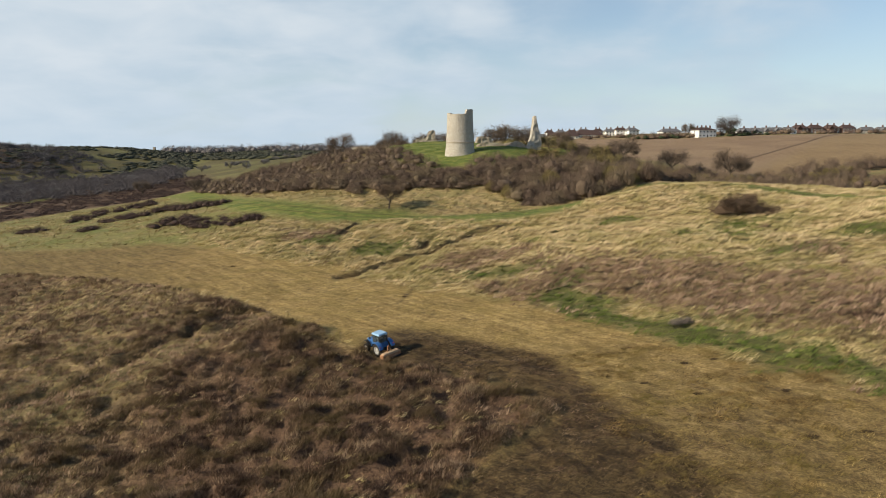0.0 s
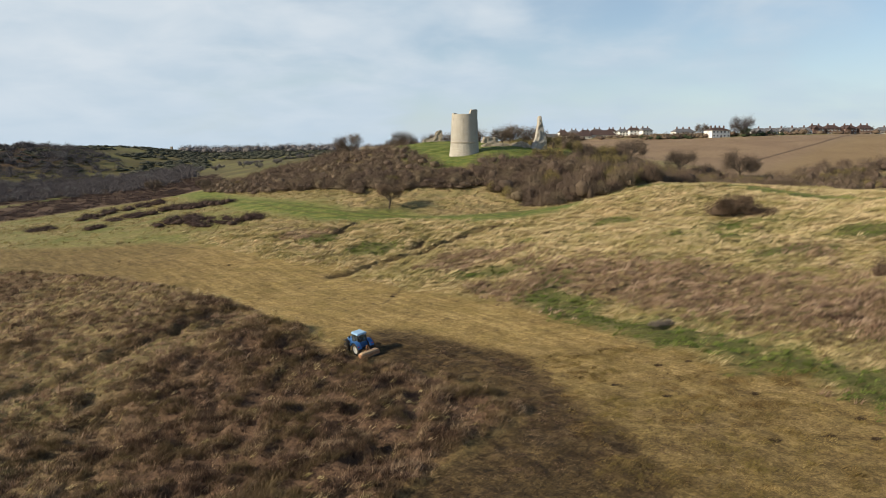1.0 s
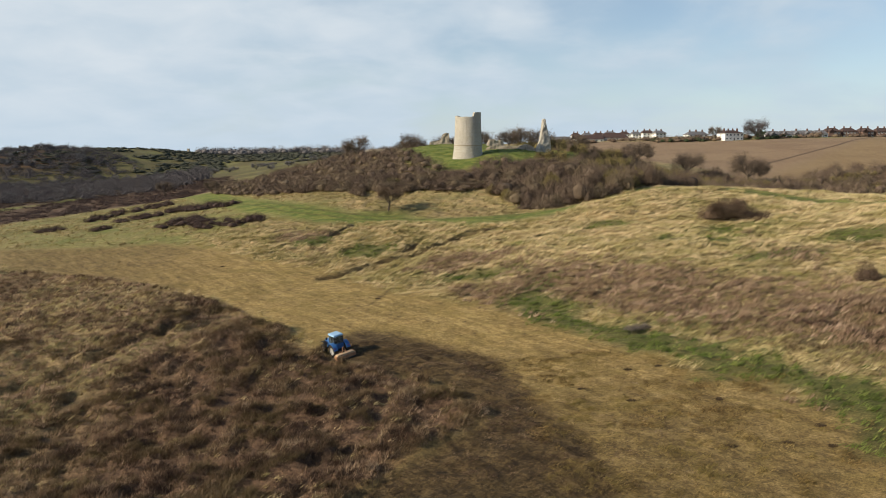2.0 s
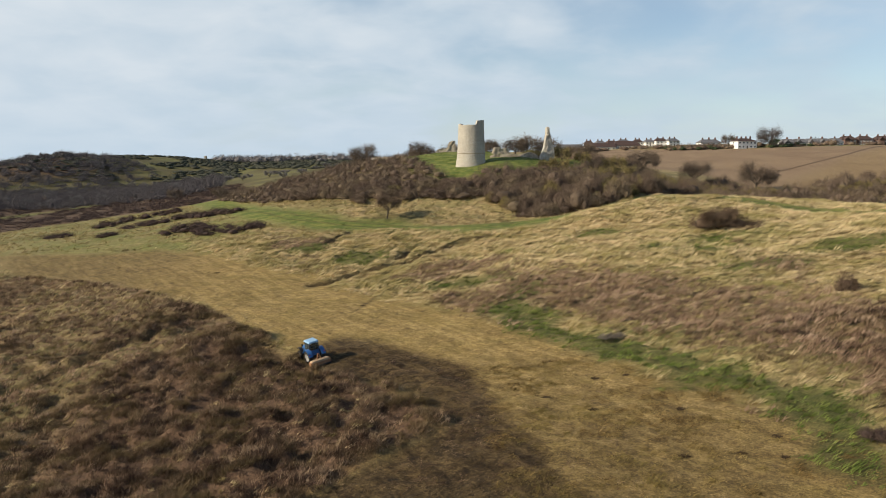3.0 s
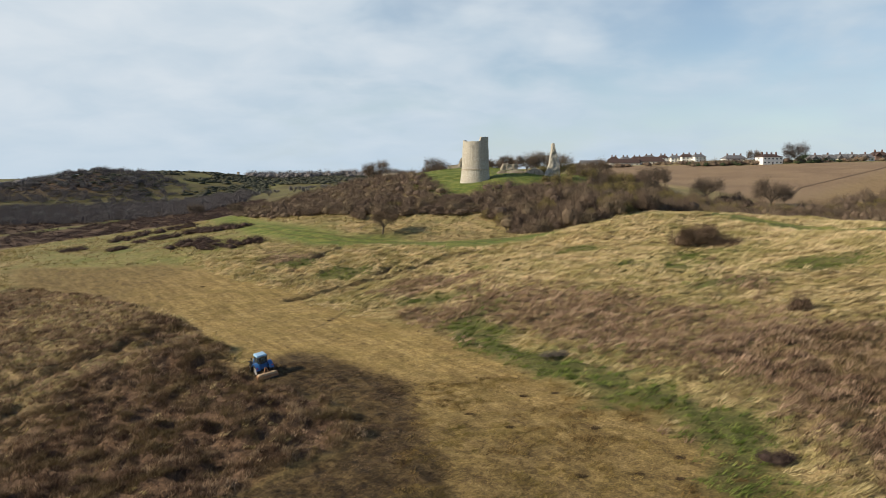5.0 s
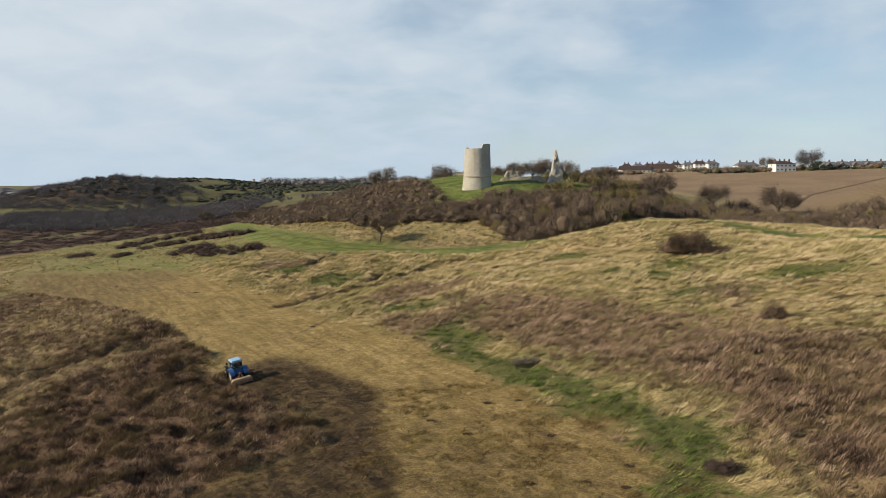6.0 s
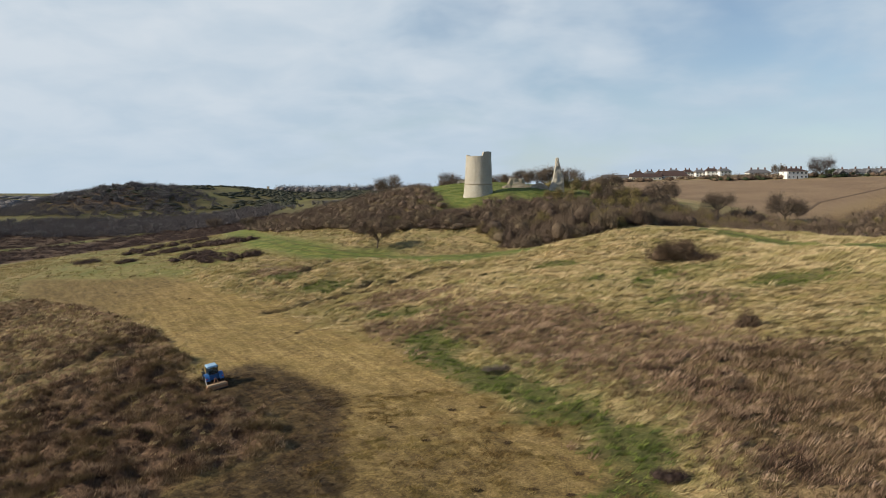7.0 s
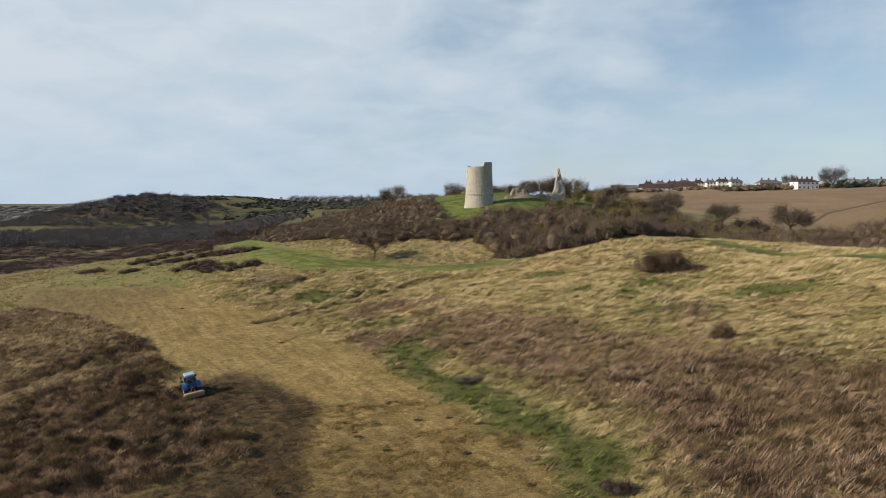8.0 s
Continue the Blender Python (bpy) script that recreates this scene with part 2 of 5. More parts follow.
# ---- mesh helpers ----
def mesh_of(name, verts, faces, mat, smooth=False):
    me = bpy.data.meshes.new(name)
    me.from_pydata([tuple(v) for v in verts], [], faces)
    me.materials.append(mat)
    if smooth:
        me.polygons.foreach_set("use_smooth", [True] * len(me.polygons))
    me.update()
    return me


def tri_mesh(name, verts, tone, mat):
    """A mesh of loose triangles from an (n, 3, 3) array, with one tone for each triangle."""
    n = len(verts)
    me = bpy.data.meshes.new(name)
    me.vertices.add(3 * n)
    me.loops.add(3 * n)
    me.polygons.add(n)
    me.vertices.foreach_set("co", np.ascontiguousarray(verts, dtype=np.float32).ravel())
    me.loops.foreach_set("vertex_index", np.arange(3 * n, dtype=np.int32))
    me.polygons.foreach_set("loop_start", np.arange(0, 3 * n, 3, dtype=np.int32))
    if tone is not None:
        a = me.attributes.new("tone", "FLOAT", "POINT")
        a.data.foreach_set("value", np.repeat(tone, 3).astype(np.float32))
    me.materials.append(mat)
    me.update()
    me.validate()
    return me


def part(name, data, parent, label="", at=None):
    """Links a mesh as one object under a thing or under a part."""
    ob = new(name, data)
    ob.parent = parent
    if at is not None:
        ob.matrix_basis = at
    return tagged(ob, label)


def bm_mesh(name, bm, mat, smooth=False):
    me = bpy.data.meshes.new(name)
    bm.normal_update()
    bm.to_mesh(me)
    bm.free()
    me.materials.append(mat)
    if smooth:
        me.polygons.foreach_set("use_smooth", [True] * len(me.polygons))
    return me


def add_box(bm, cx, cy, cz, sx, sy, sz, taper=1.0, turn=0.0, lean=(0, 0)):
    """A box into bm: centre, size, top scaled by taper, turned about z, top shifted by lean."""
    vs = []
    for k, (ux, uy) in enumerate(((-1, -1), (1, -1), (1, 1), (-1, 1)) * 2):
        t = taper if k > 3 else 1.0
        x, y = ux * sx / 2 * t + (lean[0] if k > 3 else 0), uy * sy / 2 * t + (lean[1] if k > 3 else 0)
        c, s = math.cos(turn), math.sin(turn)
        vs.append(bm.verts.new((cx + c * x - s * y, cy + s * x + c * y, cz + (sz / 2 if k > 3 else -sz / 2))))
    for f in ((3, 2, 1, 0), (4, 5, 6, 7), (0, 1, 5, 4), (1, 2, 6, 5), (2, 3, 7, 6), (3, 0, 4, 7)):
        bm.faces.new([vs[i] for i in f])
    return vs


def box_mesh(name, size, mat, at=(0, 0, 0), taper=1.0, turn=0.0, bevel=0.0, lean=(0, 0)):
    bm = bmesh.new()
    add_box(bm, *at, *size, taper, turn, lean)
    if bevel:
        bmesh.ops.bevel(bm, geom=bm.edges[:], offset=bevel, segments=2, affect="EDGES", profile=0.6)
    return bm_mesh(name, bm, mat)


def tube(verts, faces, p, q, r0, r1, n=5):
    """A tapered branch from p to q into lists of verts and faces."""
    d = (q - p).normalized()
    a = d.orthogonal().normalized()
    b = d.cross(a)
    k = len(verts)
    for c, r in ((p, r0), (q, r1)):
        for i in range(n):
            w = 2 * math.pi * i / n
            verts.append(c + (a * math.cos(w) + b * math.sin(w)) * r)
    for i in range(n):
        j = (i + 1) % n
        faces.append((k + i, k + j, k + n + j, k + n + i))
    faces.append(tuple(k + n + i for i in range(n)))


def value_noise(x, y, seed=0):
    """Smooth noise in 0..1 over the plan, cell size 1."""
    xi, yi = np.floor(x).astype(np.int64), np.floor(y).astype(np.int64)
    fx, fy = x - xi, y - yi
    fx, fy = fx * fx * (3 - 2 * fx), fy * fy * (3 - 2 * fy)

    def h(a, b):
        k = (a * 374761393 + b * 668265263 + seed * 974634541) & 0x7FFFFFFF
        k = ((k ^ (k >> 13)) * 1274126177) & 0x7FFFFFFF
        return ((k ^ (k >> 16)) & 0xFFFF) / 65535.0

    top = h(xi, yi) * (1 - fx) + h(xi + 1, yi) * fx
    bot = h(xi, yi + 1) * (1 - fx) + h(xi + 1, yi + 1) * fx
    return top * (1 - fy) + bot * fy


def fractal(x, y, seed=0, octaves=4):
    out, amp, tot = 0.0, 1.0, 0.0
    for k in range(octaves):
        out = out + amp * value_noise(x * 2**k + 17.3 * k, y * 2**k - 9.1 * k, seed + k)
        tot, amp = tot + amp, amp * 0.55
    return out / tot


# ---- the lie of the land: rounded rises and hollows, one a line (x, y, half widths, turn, height) ----
LANDFORMS = []


def landform(cx, cy, su, sv, turn, h):
    LANDFORMS.append((cx, cy, su, sv, math.cos(radians(turn)), math.sin(radians(turn)), h))


landform(-140, 760, 564, 256, 135, 41.3)
landform(620, 1140, 564, 256, 135, 17.2)
landform(620, 760, 564, 256, 135, 35.1)
landform(420, 660, 326, 148, 135, 11.3)
landform(-20, 1320, 326, 148, 0, 18.0)
landform(-460, 660, 326, 148, 45, -4.6)
landform(-900, 880, 326, 148, 90, -4.0)
landform(-680, 220, 326, 148, 45, -6.6)
landform(200, 1100, 326, 148, 90, 9.3)
landform(-250, 520, 193, 88, 90, -11.4)
landform(-510, 1040, 193, 88, 90, 18.3)
landform(-250, 0, 193, 88, 135, -8.8)
landform(400, 390, 193, 88, 135, 10.5)
landform(-380, 780, 193, 88, 90, -14.1)
landform(270, 0, 193, 88, 45, 14.6)
landform(-120, 910, 193, 88, 90, -8.1)
landform(-510, 780, 193, 88, 0, -10.5)
landform(-510, 1170, 193, 88, 0, -11.8)
landform(-380, 1300, 193, 88, 135, 13.4)
landform(100, 150, 119, 54, 135, 17.2)
landform(115, 292, 74, 34, 45, -4.8)
landform(-35, 405, 74, 34, 45, 7.0)
landform(190, 180, 74, 34, 45, 5.9)
landform(228, 330, 74, 34, 45, -3.1)
landform(-110, 30, 74, 34, 135, -5.1)
landform(40, 405, 74, 34, 135, 3.1)
landform(2, 330, 50, 50, 0, 17.4)
landform(40, 30, 50, 50, 0, 7.0)
landform(-52, 165, 47, 22, 90, 3.4)
landform(-72, 242, 47, 22, 0, 2.7)
landform(-14, 110, 20, 20, 0, 1.8)
landform(-50, 86, 30, 13, 135, -3.0)
landform(46, 158, 30, 13, 135, -3.0)
landform(34, 290, 30, 13, 45, 4.6)
landform(58, 182, 30, 13, 0, 2.4)
landform(70, 314, 30, 13, 90, 4.5)
landform(10, 206, 30, 13, 0, -2.3)
landform(-14, 182, 30, 13, 0, 2.3)
landform(46, 230, 30, 13, 135, 2.8)
landform(34, 50, 30, 13, 45, -2.0)
landform(-535, 830, 95, 60, 0, 20.0)
landform(40, 85, 17, 17, 0, -0.6)
landform(40, 140, 17, 17, 0, 2.0)
landform(40, 168, 17, 17, 0, 1.3)
landform(40, 196, 17, 17, 0, -2.3)
landform(60, 85, 17, 17, 0, 1.1)
landform(60, 112, 17, 17, 0, -0.8)
landform(60, 168, 17, 17, 0, -0.6)
landform(60, 196, 17, 17, 0, 1.0)
landform(80, 85, 17, 17, 0, 1.2)
landform(80, 112, 17, 17, 0, -0.7)
landform(80, 168, 17, 17, 0, -2.6)
landform(80, 196, 17, 17, 0, -0.5)
landform(100, 112, 17, 17, 0, -0.8)
landform(100, 168, 17, 17, 0, -0.7)
landform(122, 168, 17, 17, 0, -1.6)
landform(122, 196, 17, 17, 0, -1.5)


def land(x, y):
    """The height of the smooth ground."""
    x, y = np.asarray(x, float), np.asarray(y, float)
    far = np.clip((np.hypot(x, y) - 900) / 1600, 0, 1)
    z = -12.0 - 10.0 * far * far * (3 - 2 * far)
    for cx, cy, su, sv, c, s, h in LANDFORMS:
        u, v = (x - cx) * c + (y - cy) * s, -(x - cx) * s + (y - cy) * c
        z = z + h * np.exp(-0.5 * ((u / su) ** 2 + (v / sv) ** 2))
    return z


def ground_at(x, y):
    return float(land(x, y))


def inside(x, y, corners, soft, warp=0.0, seed=5):
    """0..1: how far (x, y) lies inside a polygon, with a soft and wavering edge."""
    x, y = np.asarray(x, float), np.asarray(y, float)
    pad = soft + 2 * warp
    near = (x > min(c[0] for c in corners) - pad) & (x < max(c[0] for c in corners) + pad) & (y > min(c[1] for c in corners) - pad) & (y < max(c[1] for c in corners) + pad)
    out = np.zeros(x.shape)
    out[near] = inside_near(x[near], y[near], corners, soft, warp, seed)
    return out


def inside_near(x, y, corners, soft, warp, seed):
    if warp:
        x, y = x + warp * (2 * fractal(x / 6, y / 6, seed) - 1) * 2, y + warp * (2 * fractal(x / 6, y / 6, seed + 31) - 1) * 2
    d2, odd = np.full(np.shape(x), 1e9), np.zeros(np.shape(x), bool)
    for (ax, ay), (bx, by) in zip(corners, corners[1:] + corners[:1]):
        ex, ey = bx - ax, by - ay
        t = np.clip(((x - ax) * ex + (y - ay) * ey) / (ex * ex + ey * ey + 1e-9), 0, 1)
        d2 = np.minimum(d2, (x - ax - t * ex) ** 2 + (y - ay - t * ey) ** 2)
        cross = (ay > y) != (by > y)
        odd ^= cross & (x < (bx - ax) * (y - ay) / (by - ay + 1e-12) + ax)
    d = np.where(odd, 1, -1) * np.sqrt(d2)
    return np.clip(0.5 + d / (2 * soft), 0, 1)


def along(x, y, line, width, warp=0.0):
    """0..1: how near (x, y) lies to a broken line."""
    x, y = np.asarray(x, float), np.asarray(y, float)
    pad = width + warp
    near = (x > min(c[0] for c in line) - pad) & (x < max(c[0] for c in line) + pad) & (y > min(c[1] for c in line) - pad) & (y < max(c[1] for c in line) + pad)
    out = np.zeros(x.shape)
    out[near] = along_near(x[near], y[near], line, width, warp)
    return out


def along_near(x, y, line, width, warp):
    if warp:
        x = x + warp * (2 * fractal(x / 5, y / 5, 77) - 1)
        y = y + warp * (2 * fractal(x / 5, y / 5, 99) - 1)
    d2 = np.full(np.shape(x), 1e9)
    for (ax, ay), (bx, by) in zip(line, line[1:]):
        ex, ey = bx - ax, by - ay
        t = np.clip(((x - ax) * ex + (y - ay) * ey) / (ex * ex + ey * ey), 0, 1)
        d2 = np.minimum(d2, (x - ax - t * ex) ** 2 + (y - ay - t * ey) ** 2)
    return np.clip(1.5 - np.sqrt(d2) / (width / 2), 0, 1)


MOWN = [(-150, 222), (-84, 203), (-44, 164), (-22, 150), (-6, 130), (2, 122.5), (13, 114), (20.3, 106.6), (26.4, 97), (32.4, 88), (40, 78), (44, 74.5), (47, 64), (56, 48), (72, 15), (0, 15),
        (-4, 48), (0.7, 58.5), (12.3, 72), (3.6, 84.6), (-5.6, 90), (-12.2, 97.4), (-21.5, 109), (-36.5, 126), (-51, 138), (-87, 168.6), (-118, 187)]
DEAD = [(-118, 186), (-87, 168), (-51, 138), (-36.5, 126), (-21.5, 109), (-12.2, 97.4), (-5.6, 90), (3.6, 84.6), (12.3, 72), (0.7, 58.5), (-5, 45), (-40, 20), (-150, 40), (-170, 150)]
FRESH = [(-12, 100), (-8, 105), (-2, 104.5), (6, 97.5), (13.8, 88), (17.8, 78.5), (21.2, 68.2), (23, 58), (25, 30), (-4, 40), (0.7, 58.5), (12.3, 72), (3.6, 84.6), (-5.6, 90)]
LUSH = [(15.8, 115.4), (19.5, 107), (25.6, 97.5), (31.5, 88.4), (39.1, 78.2), (43, 75.5), (45, 65), (48.5, 54), (52, 52), (50, 68), (51.5, 72.5), (47, 78.4), (42.1, 84.6), (34.6, 94), (29.6, 97), (28.2, 103.3), (24.9, 109.3), (22.5, 118.6), (25, 127), (19.5, 127)]
SEEDED = [(10, 119), (14, 127), (28, 133), (48, 117), (64, 97), (70, 84), (98, 74), (98, 40), (62, 40), (54, 78), (40, 95), (25, 112)]
SEEDED_FAR = [[(-4.5, 142), (0.7, 151.2), (9.1, 150.3), (17.2, 147.2), (20.3, 143.2), (13, 139.2), (7.3, 137.7), (1.7, 136.8)], [(6.5, 121.5), (7, 128), (16.3, 123), (21, 115), (13.4, 113.5)],
              [(-41.5, 175.5), (-44.8, 196.5), (-33.3, 186), (-26.4, 179.6), (-26.8, 171.5), (-36.3, 170.6)]]
LAWN = [(-19, 300), (-13, 272), (-5, 259), (3, 255), (14, 256), (25, 262), (39, 278), (62, 296), (56, 345), (-20, 380), (-40, 352)]
FIELD = [(85, 520), (105, 430), (140, 352), (175, 352), (300, 375), (650, 420), (760, 540), (420, 596), (260, 566), (205, 556), (150, 600), (110, 628), (80, 618)]
HOLLOW = [(-420, 120), (-232, 288), (-206, 334), (-180, 356), (-140, 356), (-125, 400), (-190, 560), (-330, 640), (-620, 500)]
WESTERN = [(-62, 185), (-58, 240), (-112, 322), (-190, 372), (-225, 330), (-150, 215)]
PATH = [(-136, 352), (-124, 340), (-95, 290), (-62, 236), (-34, 211), (-15, 203), (0, 190), (12, 182), (24, 183.5), (31, 187)]
RIDGE_PATH = [(58, 206), (68, 196), (77, 186), (85, 175), (91.5, 163), (96.5, 151), (99.5, 140), (109, 122)]
TRACKS = [[(-75, 88), (-63.4, 96.5), (-56.8, 99.9), (-51, 105.6), (-43.1, 112.9), (-35.5, 122.5)], [(-20.9, 143.6), (-16, 146.9), (-10.5, 153.5), (-4.3, 155.7), (0.7, 159.7), (6.5, 165.6), (15.7, 169.5)],
          [(-25.6, 176), (-22.5, 194)], [(-4.6, 160.6), (-2.9, 165.3)]]
RUTS = [[(-108, 305), (-80, 262), (-50.9, 223), (-31.3, 210.5), (-13.8, 202), (2.3, 187), (16.5, 181), (25.6, 184)], [(-104, 306), (-76, 262), (-48, 226.5), (-29, 214.5), (-12, 206), (4, 192), (18, 186), (27, 188)],
        [(-24.8, 216), (-14.5, 218), (-4.2, 214.2), (10.5, 200.2), (21.2, 187)]]
FIELD_PATH = [(150, 362), (172.5, 406), (207.7, 441), (241.8, 475), (313, 563)]
STRIP = [(-322, 340), (-302, 411), (-289, 466), (-276, 531), (-262, 570)]
GULLIES = [[(-7.7, 119.3), (-6.9, 122.7), (-5.2, 130)], [(15, 269), (18, 262)], [(18, 267), (21.5, 259)]]
PALE = [(-74, 83), (-61.5, 94), (-53, 98), (-46, 104), (-37.5, 111), (-31, 116)]


def covers(x, y):
    """Weights of each ground cover at the places (x, y)."""
    n1, n2 = fractal(x / 9, y / 9, 3), fractal(x / 22, y / 22, 8)
    mown = inside(x, y, MOWN, 2.4, 1.5)
    fresh_and_shade = inside(x, y, FRESH, 1.4, 0.8)
    # the mown strip takes more dark brown towards its near end
    fresh_and_shade = np.maximum(fresh_and_shade, 0.5 * mown * np.clip((98 - y) / 30, 0, 1) * np.clip(1.7 * n1, 0, 1))
    # track lines painted dark besides being dug, standing in for their shaded face
    for line in TRACKS:
        fresh_and_shade = np.maximum(fresh_and_shade, along(x, y, line, 3.2, 0.6))
    # gullies are dark streaks in the colour, not dug
    for line in GULLIES:
        fresh_and_shade = np.maximum(fresh_and_shade, 0.7 * along(x, y, line, 0.9, 0.5))
    fresh_and_shade = np.maximum(fresh_and_shade, 0.65 * along(x, y, RIDGE_PATH, 1.5, 0.4))
    for line in RUTS:
        fresh_and_shade = np.maximum(fresh_and_shade, 0.6 * along(x, y, line, 1.1, 0.5))
    # mown grass browned westward: cloud shade put into the ground colour
    fresh_and_shade = np.maximum(fresh_and_shade, 0.5 * mown * np.clip((-40 - x) / 30, 0, 1))
    pale = along(x, y, PALE, 6.0, 2.0)
    dead = inside(x, y, DEAD, 0.8, 0.7) * (1 - 0.95 * pale)
    # the western end of the rough bank is paler and mixed with seeded grass
    paler = np.clip((-30 - x) / 25, 0, 1) * np.clip((fractal(x / 12, y / 9, 14) - 0.30) * 4, 0, 1)
    hollow = inside(x, y, HOLLOW, 6, 3)
    lush = inside(x, y, LUSH, 1.8, 2.4, 9) * np.clip((n1 - 0.16) * 7, 0, 1)
    for cx, cy, rx, ry in ((-16, 162, 7.5, 5.5), (10, 132.5, 9, 3.6), (-15, 212.5, 9, 6), (56, 136, 7, 3), (47, 139, 4, 2.5), (61, 121, 8, 2.5), (-30, 172, 6, 4), (60, 145, 8, 6), (40, 160, 7, 4), (78, 128, 9, 4)):
        lush = np.maximum(lush, 0.8 * np.clip(1.6 - 1.2 * np.hypot((x - cx) / rx, (y - cy) / ry) - 1.3 * (n1 - 0.5), 0, 1))
    seeded = np.maximum(inside(x, y, SEEDED, 3.0, 2.0, 21), np.maximum.reduce([inside(x, y, patch, 1.6, 1.2, 23) for patch in SEEDED_FAR])) * (1 - lush)
    dead = np.maximum(dead, 0.6 * inside(x, y, [(50, 87), (64, 93), (78, 87), (104, 80), (104, 40), (62, 40), (56, 66)], 5, 3))
    seeded = np.maximum(seeded, 0.75 * dead * paler)
    seeded = np.maximum(seeded, 0.95 * pale)
    dead = np.maximum(dead * (1 - 0.75 * paler), hollow)
    seeded = np.maximum(seeded, 0.6 * np.clip((n2 - 0.62) * 8, 0, 1) * (y < 215) * (x > -60) * (1 - mown))
    lush = np.maximum(lush, 0.6 * np.clip((np.hypot(x, y) - 420) / 120, 0, 1) * (x < -40))
    lawn = inside(x, y, LAWN, 3.0, 2.0)
    lawn = np.maximum(lawn, along(x, y, PATH, 15.0, 1.6))
    lawn = np.maximum(lawn, along(x, y, RIDGE_PATH, 6.5, 0.5))
    west = inside(x, y, WESTERN, 14, 5)
    field = inside(x, y, FIELD, 2.0)
    far = np.clip((np.hypot(x, y) - 420) / 120, 0, 1) * (1 - field)
    # hills on the left duller: partly olive turf, partly cloud shade in the colour
    lawn = np.maximum(lawn, far * np.where(x < -40, 0.35, 0.6) * np.clip((n2 - 0.48) * 5, 0, 1))
    dead = np.maximum(dead, 0.85 * far * np.clip((0.62 - n2) * 6, 0, 1) * (x < 0))
    # western slope tinted dark green: cloud shade mixed into its olive turf colour
    lush = np.maximum(lush, 0.25 * west * (1 - mown))
    lawn = np.maximum(lawn, 0.5 * west * np.clip((n1 - 0.3) * 3, 0, 1) * (1 - 0.6 * mown))
    # under the valley wood and in the hollow the ground is bare leaf litter
    litter = np.maximum(np.clip(np.minimum(1150 + x - y, -0.40 * y + 20 - x) / 25, 0, 1) * (np.hypot(x, y) > 420), np.clip(1.6 * (1 - np.hypot((x + 535) / 150, (y - 800) / 100)), 0, 1))
    litter = np.maximum(litter, hollow)
    lush, lawn, dead = lush * (1 - 0.9 * litter), lawn * (1 - 0.9 * litter), np.maximum(dead, litter)
    strip = along(x, y, STRIP, 9.0, 2.0)
    lawn, dead = np.maximum(lawn, 0.85 * strip), dead * (1 - strip)
    # south of its path the field lies paler under stubble
    south = field * np.clip(((x - 150) * 201 - (y - 362) * 163) / 2600, 0, 1)
    mown, field = np.maximum(mown, south), field * (1 - 0.3 * south)
    return mown, lush, dead, seeded, lawn, field, fresh_and_shade, pale


def clumps(x, y):
    """0..1: where the dead stems stand in clumps."""
    return np.clip((fractal(x / 2.3, y / 1.9, 73, 3) - 0.34) / 0.30, 0, 1)


def rough_height(x, y):
    """Uneven ground: tussocks where it is not mown, wheel ruts and ditches."""
    mown, lush, dead, seeded, lawn, field, fresh_and_shade, pale = covers(x, y)
    wild = np.clip(1 - mown - lawn - field, 0, 1)
    near = np.exp(-((np.hypot(x - 10, y - 110) / 190) ** 4))
    z = near * wild * (1.75 * (fractal(x / 2.2, y / 1.3, 51, 3) - 0.5) + 0.9 * (fractal(x / 7, y / 4, 61, 3) - 0.5))
    z = z + near * (1 - wild) * (0.34 * (fractal(x / 2.4, y / 2.4, 71) - 0.5) + 0.12 * (fractal(x / 0.9, y / 0.9, 72, 2) - 0.5))
    z = z + near * dead * (0.85 * clumps(x, y) - 0.4 + 0.55 * (fractal(x / 1.4, y / 1.2, 75, 2) - 0.5)) + near * fresh_and_shade * 0.45 * (fractal(x / 1.5, y / 1.3, 76, 2) - 0.5) + 1.3 * np.exp(-((np.hypot(x - 8, y - 290) / 60) ** 4)) * (fractal(x / 8, y / 8, 74, 3) - 0.5) + near * 0.35 * dead * (y < 200)
    for line in TRACKS:
        z = z - 0.9 * near * along(x, y, line, 2.3, 0.6)
    return z


def steps(lo, hi, fine, bounds, growth=1.10, most=60.0):
    """Grid lines: fine between lo and hi, wider and wider out to bounds."""
    out, w, p = list(np.arange(lo, hi, fine)), fine, hi
    while p < bounds[1]:
        out.append(p)
        w = min(w * growth, most if p < 1600 else 400)
        p += w
    w, p = fine, lo
    while p > bounds[0]:
        w = min(w * growth, most if p > -1600 else 400)
        p -= w
        out.insert(0, p)
    return np.array(out)


